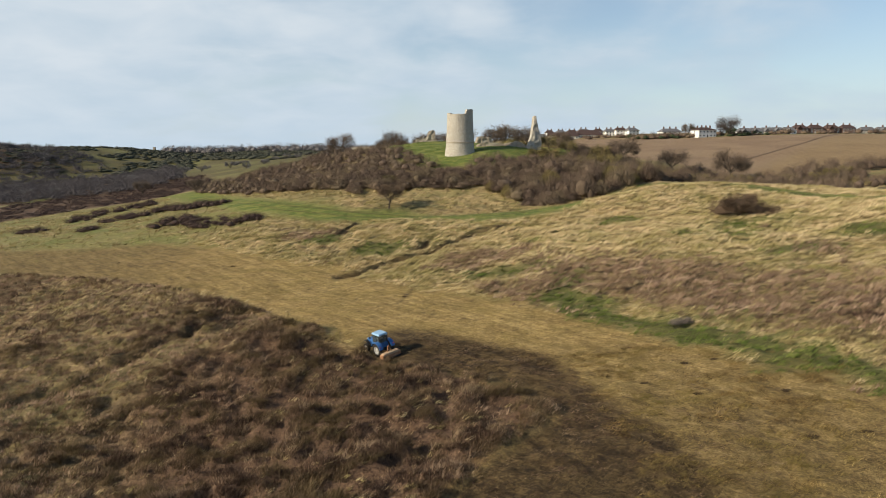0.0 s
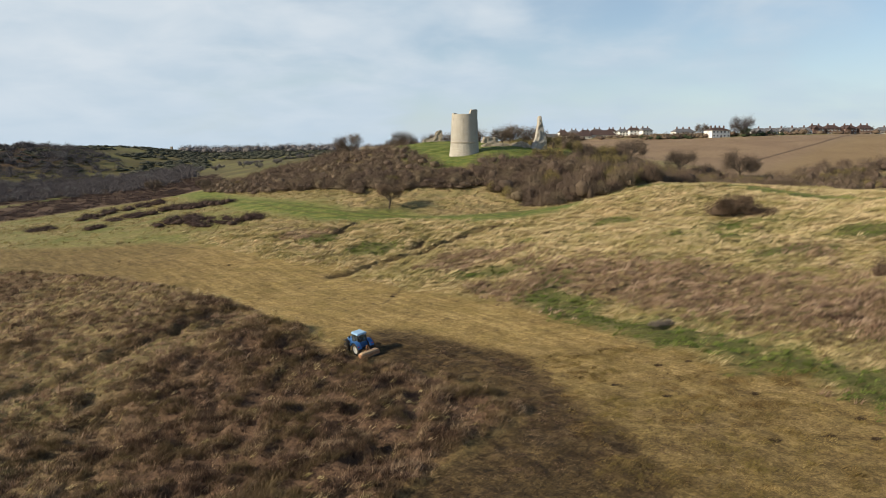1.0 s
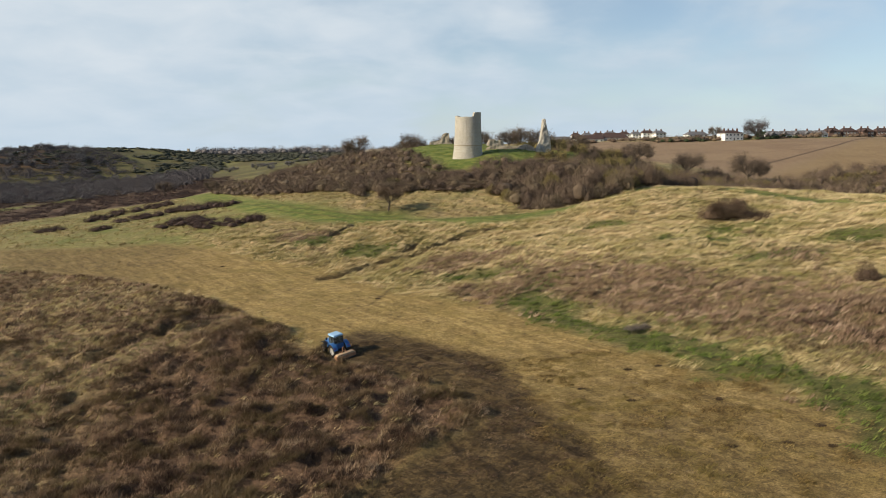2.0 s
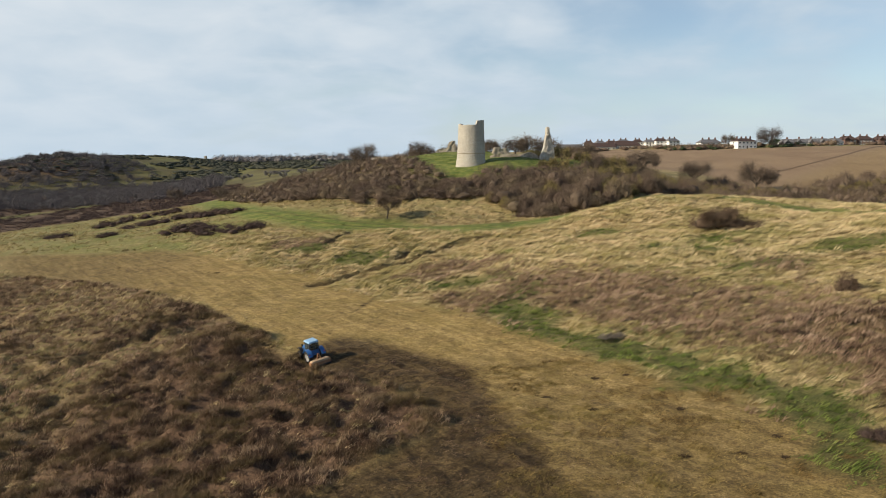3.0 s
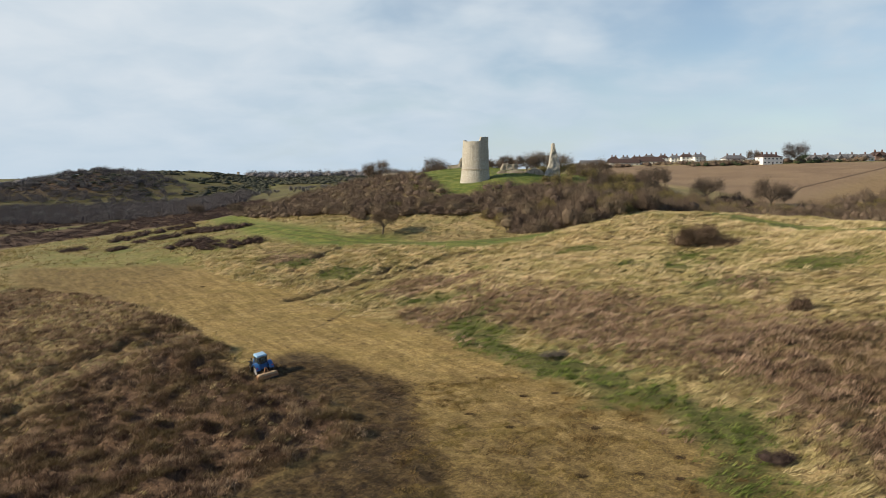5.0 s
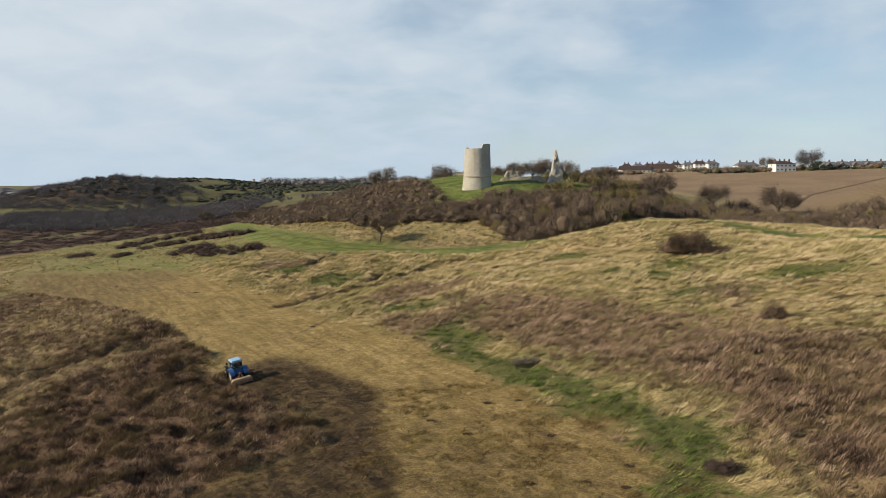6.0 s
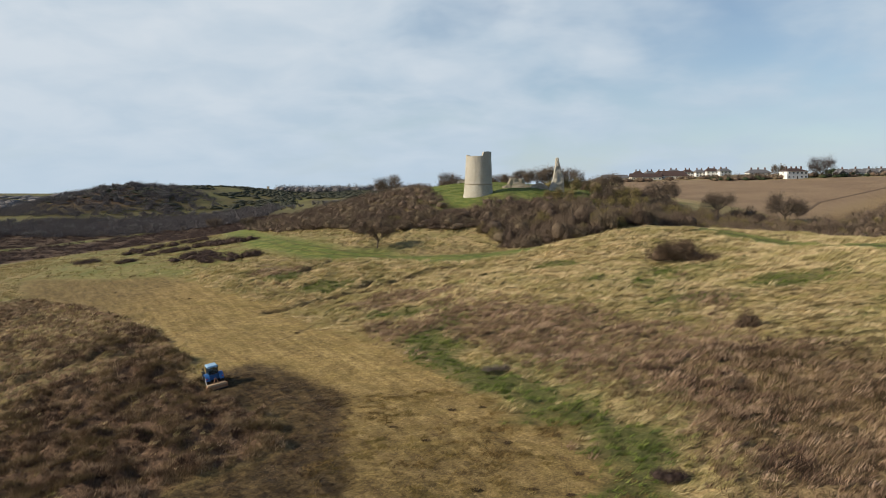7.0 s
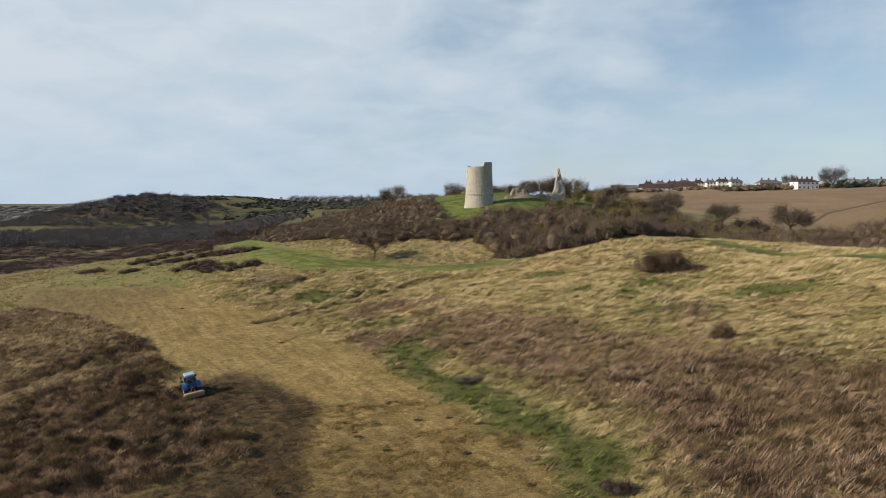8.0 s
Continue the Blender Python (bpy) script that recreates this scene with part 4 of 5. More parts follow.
for i, (x, y, rx, h) in enumerate(BRAMBLES):
    r = np.random.default_rng(300 + i)
    root = tagged(new("bramble_patch"), "low dark bramble patch spreading over the grass slope", "bramble", "bramble patches")
    root.location = (x, y, ground_at(x, y))
    lumps = []
    for k in range(int(6 + rx)):
        a, d = r.uniform(0, 6.28), r.uniform(0, 1) ** 0.6
        px, py = rx * d * math.cos(a) * 0.95, rx * d * math.sin(a) * 1.1
        t = canopy(r, 460, r.uniform(1.7, 4.2), h * r.uniform(0.6, 1.5), 0.55, 0.055, 1, 0.5, 0.3)
        lumps.append(shifted(t, np.array([px, py, ground_at(x + px, y + py) - ground_at(x, y) - 0.2]), tone=r.random()))
    part("thicket_mound", fuzzy_mesh("thicket_mound", lumps, M_BRAMBLE), root)

# hedgerow along the foot of the ploughed field
hedge = []
for t in np.linspace(0, 1, 165):
    x = 78 + 250 * t + rng.uniform(-3, 3)
    y = 262 + 80 * min(1, t * 2.2) + 45 * t + rng.uniform(-9, 9) * (1 - 0.5 * t)
    hedge.append((x, y, rng.uniform(2.8, 4.6), rng.uniform(4.5, 7.5)))
for t in np.linspace(0, 1, 70):
    hedge.append((70 + 60 * t + rng.uniform(-6, 6), 300 + 35 * t + rng.uniform(-12, 16), rng.uniform(2.5, 4), rng.uniform(4, 7)))
for _ in range(130):
    t = rng.random()
    hedge.append((74 + 130 * t, 262 + 72 * t + rng.uniform(-18, 26), rng.uniform(2.6, 4.6), rng.uniform(4, 7.5)))
plant_mass("hedgerow", hedge, M_THORN, "overgrown leafless hedgerow along the field edge", "hedge", 360, 0.21, 0.026, 1)
willows = [(104 + rng.uniform(-9, 9), 315 + rng.uniform(-9, 9), rng.uniform(2, 3.2), rng.uniform(4, 6.5)) for _ in range(12)] + \
          [(150 + rng.uniform(-14, 14), 338 + rng.uniform(-4, 4), rng.uniform(2, 3), rng.uniform(2.5, 4)) for _ in range(8)] + \
          [(120 + 5.5 * k + rng.uniform(-4, 4), 296 + 2.0 * k + rng.uniform(-6, 6), rng.uniform(2.2, 3.4), rng.uniform(3, 5)) for k in range(26)]
plant_mass("willow_scrub", willows, M_WILLOW, "yellowish leafless willow scrub in the hedgerow", "hedge", 480, 0.24, 0.022, 1)


def woods(name, n, box, rx, rz, mat, label, seed, keep=None, twigs=150, width=0.04, length=0.19, fill=0.66):
    r = np.random.default_rng(seed)
    out = []
    while len(out) < n:
        x, y = r.uniform(box[0], box[1]), r.uniform(box[2], box[3])
        if keep is None or keep(x, y):
            out.append((x, y, r.uniform(*rx), r.uniform(*rz)))
    return plant_mass(name, out, mat, label, "woods", twigs, length, width, 1, fill, 0.15, 0.8 if fill < 0.5 else 0.34)


def clump(size, least):
    return lambda x, y: fractal(np.array([x / size]), np.array([y / size]), 44)[0] > least


# leafless trees on the plateau behind the castle, copied from three models
models = [bare_tree("plateau_tree", 70 + k, (15, 12, 16)[k], (16, 14, 17)[k], "round leafless tree on the castle plateau", twig_w=0.10, n_twigs=4600, trunk_h=0.2, group="plateau trees") for k in range(3)]
for i, (x, y) in enumerate(((-53, 371), (-46, 468), (-38, 474), (-30, 470), (-22, 478), (-13, 470), (-4, 466), (6, 440), (13, 446), (-28, 425), (26, 362), (33, 372), (42, 366), (54, 384), (63, 390), (-70, 455), (-84, 470))):
    copy_thing(models[i % 3], pose(x, y, ground_at(x, y) - 0.3, 0, 0, 67 * i))
for k in models:
    retire(k)
woods("copse", 5, (30, 40, 353, 364), (2.6, 3.8), (4, 6), M_WILLOW, "olive leafless willow copse beside the ruined towers", 2, None, 700, 0.022)
woods("copse_east", 30, (50, 90, 320, 390), (3, 5), (4, 6.5), M_THORN, "brown leafless copse beyond the ruined tower", 3, None, 480, 0.024)
woods("plateau_scrub", 34, (-120, -40, 380, 470), (3, 5), (2.5, 5), M_THORN, "leafless scrub along the plateau edge", 9, None, 420, 0.026)
woods("far_wood", 210, (-430, -60, 1040, 1180), (7, 13), (7, 14), M_HAZEWOOD, "bare woods along the far skyline", 4, clump(90, 0.43), 180, 0.04, 0.22, 0.55)
woods("valley_wood", 2300, (-720, -200, 480, 900), (4, 7.5), (4.5, 9.5), M_WOOD, "bare wood filling the valley", 5, lambda x, y: (y < 1150 + 1.0 * x and x < -0.40 * y + 20) or math.hypot((x + 535) / 150, (y - 800) / 100) < 1, 150, 0.055, 0.15, 0.26)
woods("hillside_gorse", 1150, (-640, -160, 780, 1090), (4, 10), (2.2, 4.6), M_GORSE, "dark gorse and scrub on the far hillside", 6, clump(45, 0.46), 70, 0.06)
woods("coast_wood", 560, (-1500, -600, 640, 1500), (11, 22), (6, 12), M_HAZEWOOD, "bare woods on the low ground towards the estuary", 8, None, 110, 0.055)
# haze-coloured masses covering the bare far plain, standing for pale hazy land
woods("estuary_wood", 420, (-2800, -900, 1250, 3000), (25, 50), (8, 16), M_HAZEWOOD, "far woods along the estuary shore", 11, None, 60, 0.05)
woods("hollow_scrub", 1900, (-420, -130, 250, 600), (3.4, 6.5), (1.4, 3.0), M_BRAMBLE, "leafless scrub in the hollow", 10, lambda x, y: inside(np.array([x]), np.array([y]), HOLLOW, 0.1)[0] > 0.5 and along(np.array([x]), np.array([y]), STRIP, 14)[0] < 0.5, 120, 0.055, 0.15, 0.26)
# tall bare trees crowning a knoll and standing along the far hedges
r = np.random.default_rng(7)
# these trees carry the haze-paled twig colour too
models = [bare_tree("valley_tree", 80 + k, (17, 14, 12)[k], (16, 15, 14)[k], "leafless tree in the valley wood", twig_w=0.26, n_twigs=850, trunk_h=0.15, mat=M_HAZEWOOD, group="valley trees", forks=1) for k in range(3)]
for i in range(34):
    x, y = r.uniform(-640, -440), r.uniform(770, 850)
    ob = copy_thing(models[i % 3], pose(x, y, ground_at(x, y) - 0.5, 0, 0, 67 * i))
    ob.scale = (1, 1, r.uniform(0.75, 1.15))
for i in range(90):
    y = r.uniform(490, 780)
    x = r.uniform(max(-700, y - 1150), -0.42 * y + 10)
    ob = copy_thing(models[i % 3], pose(x, y, ground_at(x, y) - 0.5, 0, 0, 67 * i))
    ob.scale = (0.75, 0.75, r.uniform(0.5, 0.85))
for i in range(22):
    x, y = r.uniform(-330, -90), r.uniform(560, 760)
    copy_thing(models[i % 3], pose(x, y, ground_at(x, y) - 0.5, 0, 0, 67 * i)).scale = (0.7, 0.7, r.uniform(0.5, 0.75))
for k in models:
    retire(k)

# clods of cut grass and earth on the mown strip
M_CLOD = twig_material("dark_thatch", (0.05, 0.034, 0.02), (0.075, 0.05, 0.028), (0.10, 0.07, 0.04))
for i, (x, y) in enumerate(((-6.8, 123.6), (-46.7, 155.8), (-84, 181), (22.9, 77.7), (32.6, 82.5), (36.4, 72.4), (39.5, 62.9), (42.8, 61.6), (34.4, 63), (28.9, 82.2), (27.6, 73.6), (43.6, 65.5), (56.3, 62), (51.9, 64))):
    r = np.random.default_rng(500 + i)
    clod = tagged(new("earth_clod", fuzzy_mesh("earth_clod", [shifted(canopy(r, 160, r.uniform(0.3, 0.5), r.uniform(0.2, 0.34), 0.16, 0.04, 1), np.zeros(3))], M_CLOD)), "small dark clod of earth and cut grass", "clod", "earth clods")
    clod.location = (x, y, ground_at(x, y) + float(rough_height(np.array([x]), np.array([y]))[0]) - 0.08)
    clod.scale = (1.5, 0.9, 1)
mound = tagged(new("dark_bramble"), "dark purplish bramble clump among dead stems", "bramble")
mound.location = (-16.6, 94.6, ground_at(-16.6, 94.6))
r = np.random.default_rng(81)
part("crown", fuzzy_mesh("crown", [shifted(canopy(r, 500, 1.1, 1.15, 0.35, 0.04, 2), np.array([1.2 * k, 0.7 * k, 0.1])) for k in (-1, 0, 1)], M_BRAMBLE), mound)
mound = tagged(new("dark_bramble"), "dark bramble clump beside lush grass", "bramble")
mound.location = (51, 62.4, ground_at(51, 62.4))
r = np.random.default_rng(83)
part("crown", fuzzy_mesh("crown", [shifted(canopy(r, 600, 0.95, 1.2, 0.35, 0.035, 2), np.array([0.8 * k, 0.5 * k * k, 0.05]), tone=0.1 * k) for k in (-1, 0, 1)], M_BRAMBLE), mound)
M_DRY = twig_material("dry_brushwood", (0.15, 0.125, 0.105), (0.19, 0.16, 0.135), (0.23, 0.20, 0.165))
brush = tagged(new("brushwood"), "grey dead brushwood lying in lush grass", "brushwood")
brush.location = (32.8, 95.5, ground_at(32.8, 95.5))
r = np.random.default_rng(77)
part("crown", fuzzy_mesh("crown", [shifted(canopy(r, 420, 0.8, 0.85, 0.4, 0.035, 1, 0.4), np.array([1.1 * k, 0.6 * k, 0.1])) for k in (-1, 0, 1)], M_DRY), brush)


# ---- the castle ----
def stone_material(name, c1, c2, c3, lichen):
    m, n, l, b = material(name, 0.92)
    v = vec(n, l)
    vor = n.new("ShaderNodeTexVoronoi")
    vor.inputs["Scale"].default_value = 3.4
    mp = vec(n, l, (1, 1, 1.7))
    l.new(mp, vor.inputs["Vector"])
    stones = ramp_node(n, l, vor.outputs["Color"], [(0.15, c1), (0.5, c2), (0.85, c3)])
    f = noise_node(n, l, v, 0.45, 6.0, 0.65)
    col = mix_node(n, l, ramp_node(n, l, f, [(0.42, (0, 0, 0)), (0.7, (1, 1, 1))]), stones, mix_node(n, l, 0.55, stones, lichen))
    streak = noise_node(n, l, vec(n, l, (1.4, 1.4, 0.16)), 1.0, 5.0)
    col = mix_node(n, l, ramp_node(n, l, streak, [(0.5, (0, 0, 0)), (0.75, (0.5, 0.5, 0.5))]), col, tuple(0.55 * c for c in c1))
    l.new(col, b.inputs["Base Color"])
    bump(n, l, b, vor.outputs["Distance"], 0.8, 0.15)
    return m


M_STONE = stone_material("ragstone", (0.28, 0.26, 0.22), (0.40, 0.372, 0.315), (0.52, 0.487, 0.42), (0.40, 0.36, 0.28))
M_STONE2 = stone_material("rubble_stone", (0.22, 0.185, 0.14), (0.34, 0.295, 0.225), (0.46, 0.41, 0.325), (0.28, 0.22, 0.14))
M_HOLE = mottled("dark_opening", (0.015, 0.013, 0.011), (0.03, 0.026, 0.02), 2.0)


def round_tower():
    """A round tower with a battered foot, a string course, slits and a broken top; the wall has real thickness."""
    x, y = 6.7, 281.6
    base = 25.2
    root = tagged(new("round_tower"), "pale ragstone round castle tower with a broken top", "castle tower")
    root.location = (x, y, base)
    levels = [(0.0, 6.35), (1.2, 6.1), (2.6, 5.85), (4.4, 5.62), (6.2, 5.48), (8, 5.38), (10, 5.28), (12, 5.2), (14, 5.12), (16, 5.05), (17.3, 5.0)]
    n = 56
    vs, fs = [], []

    def top_at(a):
        # higher stub at the side away from the sun, ragged rim elsewhere
        d = math.degrees(a) % 360
        stub = 1.75 if 300 < d or d < 12 else (1.0 if 12 <= d < 40 else 0.0)
        return 17.35 + stub + 0.28 * noise.noise(Vector((math.cos(a) * 3, math.sin(a) * 3, 5))) + (0.35 if 150 < d < 215 else 0)

    rings = []
    for z, r in levels:
        ring = []
        for i in range(n):
            a = 2 * math.pi * i / n
            k = 1 + 0.012 * noise.noise(Vector((math.cos(a) * 4, math.sin(a) * 4, z * 0.6)))
            zz = z if z < 17 else top_at(a)
            ring.append(len(vs))
            vs.append((r * k * math.cos(a), r * k * math.sin(a), zz))
        rings.append(ring)
    for z, r in [(17.3, 3.7), (9.0, 3.6)]:
        ring = []
        for i in range(n):
            a = 2 * math.pi * i / n
            ring.append(len(vs))
            vs.append((r * math.cos(a), r * math.sin(a), top_at(a) - 0.1 if z > 17 else z))
        rings.append(ring)
    for p, q in zip(rings, rings[1:]):
        for i in range(n):
            j = (i + 1) % n
            fs.append((p[i], p[j], q[j], q[i]))
    fs.append(tuple(rings[-1]))
    part("wall", mesh_of("wall", vs, fs, M_STONE), root)
    # string course above the battered foot
    vs, fs = [], []
    z0, r0 = 6.35, 5.46
    sect = [(0, -0.18), (0.2, -0.14), (0.26, 0.1), (0.0, 0.2)]
    for i in range(n):
        a = 2 * math.pi * i / n
        for dr, dz in sect:
            vs.append(((r0 + dr) * math.cos(a), (r0 + dr) * math.sin(a), z0 + dz))
    for i in range(n):
        for k in range(3):
            a, b = 4 * i + k, 4 * ((i + 1) % n) + k
            fs.append((a, b, b + 1, a + 1))
    part("string_course", mesh_of("string_course", vs, fs, M_STONE2), root, "projecting stone string course")
    # each slit is a near-black box; the opening's shade is in its colour
    for deg, z, h in ((262, 15.2, 1.1), (262, 10.8, 1.0), (212, 15.3, 0.9), (208, 10.6, 0.9), (318, 12.0, 0.9)):
        a = radians(deg)
        r = float(np.interp(z, [p[0] for p in levels], [p[1] for p in levels])) - 0.12
        bm = bmesh.new()
        add_box(bm, r * math.cos(a), r * math.sin(a), z, 0.36, 0.07, h * 0.7, turn=a)
        slit = part("window_slit", bm_mesh("window_slit", bm, M_HOLE), root, "dark narrow window slit")
        bm = bmesh.new()
        for s in (-1, 1):
            add_box(bm, (r + 0.05) * math.cos(a) - s * 0.12 * math.sin(a), (r + 0.05) * math.sin(a) + s * 0.12 * math.cos(a), z, 0.34, 0.16, h, turn=a)
        part("jamb", bm_mesh("jamb", bm, M_STONE), slit)
    return root


round_tower()


def ruin(name, label, x, y, turn, profile, thick, seed, sink=0.6, mat=None):
    """A standing piece of rubble wall: its outline (along, height) is a ragged skyline, with thickness and eroded faces."""
    root = tagged(new(name), label, "ruin")
    root.matrix_basis = pose(x, y, ground_at(x, y) - sink, 0, 0, turn)
    s = np.linspace(profile[0][0], profile[-1][0], 26)
    top = np.interp(s, [p[0] for p in profile], [p[1] for p in profile]) + sink
    rows = 14
    vs, fs = [], []
    idx = {}
    for side in (0, 1):
        for i, (u, h) in enumerate(zip(s, top)):
            for k in range(rows):
                z = h * k / (rows - 1)
                w = thick / 2 * (1.15 - 0.35 * k / (rows - 1))
                d = noise.noise(Vector((u * 0.7 + seed, z * 0.7, side * 9.0))) * 0.4 * thick * 0.5
                du = 0.25 * noise.noise(Vector((u + seed, z, 3.0)))
                idx[side, i, k] = len(vs)
                vs.append((u + du, (w + d) * (1 if side else -1), z))
    for i in range(25):
        for k in range(rows - 1):
            a, b, c, d = idx[0, i, k], idx[0, i + 1, k], idx[0, i + 1, k + 1], idx[0, i, k + 1]
            fs.append((a, b, c, d))
            a, b, c, d = idx[1, i, k], idx[1, i + 1, k], idx[1, i + 1, k + 1], idx[1, i, k + 1]
            fs.append((d, c, b, a))
        fs.append((idx[0, i, rows - 1], idx[0, i + 1, rows - 1], idx[1, i + 1, rows - 1], idx[1, i, rows - 1]))
    for i in (0, 25):
        for k in range(rows - 1):
            q = (idx[0, i, k], idx[0, i, k + 1], idx[1, i, k + 1], idx[1, i, k])
            fs.append(q if i == 0 else q[::-1])
    part("masonry", mesh_of("masonry", vs, fs, mat or M_STONE2), root)
    return root


ruin("tower_fragment", "tall ragged stone spike, remnant of a ruined tower", 37.2, 293, 12, [(-3.4, 0.4), (-2.6, 1.6), (-2.0, 3.6), (-1.3, 5.0), (-1.0, 8.8), (-0.3, 13.2), (0.3, 13.0), (0.9, 10.4), (1.5, 7.4), (2.0, 6.2), (2.5, 5.0), (2.9, 0.6)], 3.0, 1.0, 0.8, M_STONE)
ruin("curtain_wall_piece", "ruined curtain wall with a jagged peak", -8.3, 361, 5, [(-6, 0.4), (-5.2, 2.0), (-3, 2.5), (-0.6, 2.6), (0.2, 3.2), (0.8, 5.6), (3.0, 6.6), (4.1, 6.2), (4.5, 2.4), (6, 0.5)], 2.2, 4.0)
ruin("low_wall", "low grass-grown stump of castle wall", 22, 305, 8, [(-8, 0.3), (-6, 1.3), (-3, 1.0), (0, 1.5), (4, 0.9), (7, 1.6), (9, 0.2)], 1.8, 7.0)
ruin("low_wall", "low rubble heap of castle wall", 30, 294, -10, [(-4, 0.2), (-2.2, 1.4), (0, 2.2), (2, 1.7), (4, 0.3)], 2.6, 9.0)
ruin("wall_stump", "weathered stump of castle wall on the lawn", 18.5, 325, 15, [(-4, 0.5), (-3, 3.0), (-0.8, 3.2), (0.2, 2.4), (2.0, 2.8), (3.4, 2.6), (4, 0.3)], 2.4, 11.0)
ruin("low_wall", "long low foundation wall on the castle lawn", -30, 345, 2, [(-14, 0.3), (-8, 0.8), (0, 0.6), (8, 0.9), (14, 0.3)], 1.6, 13.0)

# far square tower on the skyline
far_tower = tagged(new("church_tower"), "small square grey stone tower on the far skyline", "tower")
far_tower.location = (-436, 1082, ground_at(-436, 1082) - 1)
part("shaft", box_mesh("shaft", (3.2, 3.2, 7), M_STONE2, (0, 0, 3.5), 0.94), far_tower)
part("parapet", box_mesh("parapet", (3.4, 3.4, 0.8), M_STONE2, (0, 0, 7.3)), far_tower)

# ---- the tractor ----
M_BLUE = mottled("blue_paint", (0.03, 0.10, 0.27), (0.045, 0.14, 0.34), 3.0, 0.35)
M_BLUE_ROOF = mottled("blue_roof", (0.22, 0.38, 0.56), (0.30, 0.46, 0.62), 2.0, 0.4)
M_BLACK = mottled("black_frame", (0.012, 0.012, 0.013), (0.03, 0.03, 0.03), 4.0, 0.6)
M_TYRE = mottled("tyre_rubber", (0.012, 0.011, 0.010), (0.04, 0.034, 0.026), 5.0, 0.85)
M_RIM = mottled("white_rim", (0.34, 0.33, 0.30), (0.5, 0.49, 0.45), 4.0, 0.45)
M_RUST = mottled("worn_orange", (0.20, 0.085, 0.04), (0.42, 0.24, 0.13), 3.0, 0.7)
M_DECK = mottled("dusty_deck", (0.30, 0.20, 0.12), (0.50, 0.37, 0.24), 3.0, 0.8)
M_GLASS, _n, _l, _b = material("cab_glass", 0.05)
_b.inputs["Base Color"].default_value = (0.35, 0.42, 0.42, 1)
_b.inputs["Transmission Weight"].default_value = 0.85
_b.inputs["Specular IOR Level"].default_value = 0.5
M_LAMP = mottled("lamp_glass", (0.5, 0.5, 0.46), (0.7, 0.7, 0.66), 5.0, 0.2)
M_RED = mottled("red_lens", (0.30, 0.02, 0.015), (0.42, 0.03, 0.02), 5.0, 0.3)


def wheel(root, name, x, y, r, w, mat_rim):
    """A lugged tyre with a dished rim, its axle along y."""
    n = 36
    vs, fs = [], []
    prof = [(0.58 * r, -0.42 * w), (0.84 * r, -0.5 * w), (0.95 * r, -0.38 * w), (0.97 * r, 0), (0.95 * r, 0.38 * w), (0.84 * r, 0.5 * w), (0.58 * r, 0.42 * w)]
    for i in range(n):
        a = 2 * math.pi * i / n
        lug = 0.035 * r if i % 2 else 0.0
        for rr, yy in prof:
            q = rr + (lug if rr > 0.9 * r else 0)
            vs.append((q * math.cos(a), yy, q * math.sin(a)))
    for i in range(n):
        for k in range(6):
            a, b = 7 * i + k, 7 * ((i + 1) % n) + k
            fs.append((a, a + 1, b + 1, b))
    tyre = part("wheel", mesh_of("wheel", vs, fs, M_TYRE), root, "large lugged black tyre", pose(x, y, r))
    out = 1 if y > 0 else -1
    vs, fs = [], []
    rp = [(0.60 * r, 0.40 * w * out), (0.50 * r, 0.34 * w * out), (0.42 * r, 0.12 * w * out), (0.16 * r, 0.14 * w * out), (0.13 * r, 0.30 * w * out), (0.0, 0.32 * w * out)]
    for i in range(24):
        a = 2 * math.pi * i / 24
        for rr, yy in rp:
            vs.append((rr * math.cos(a), yy, rr * math.sin(a)))
    for i in range(24):
        for k in range(5):
            a, b = 6 * i + k, 6 * ((i + 1) % 24) + k
            fs.append((a, b, b + 1, a + 1))
    part("rim", mesh_of("rim", vs, fs, mat_rim), tyre, "pale painted wheel rim")


def fender(name, x, y, r, w, a0, a1, mat, root):
    vs, fs = [], []
    k = 12
    for i in range(k + 1):
        a = radians(a0 + (a1 - a0) * i / k)
        for rr in (r, r + 0.07):
            for yy in (-w / 2, w / 2):
                vs.append((rr * math.cos(a), yy, rr * math.sin(a)))
    for i in range(k):
        a, b = 4 * i, 4 * i + 4
        fs += [(a, a + 1, b + 1, b), (a + 2, b + 2, b + 3, a + 3), (a, b, b + 2, a + 2), (a + 1, a + 3, b + 3, b + 1)]
    fs += [(0, 2, 3, 1), (4 * k, 4 * k + 1, 4 * k + 3, 4 * k + 2)]
    part(name, mesh_of(name, vs, fs, mat), root, at=pose(x, y, 0.95))


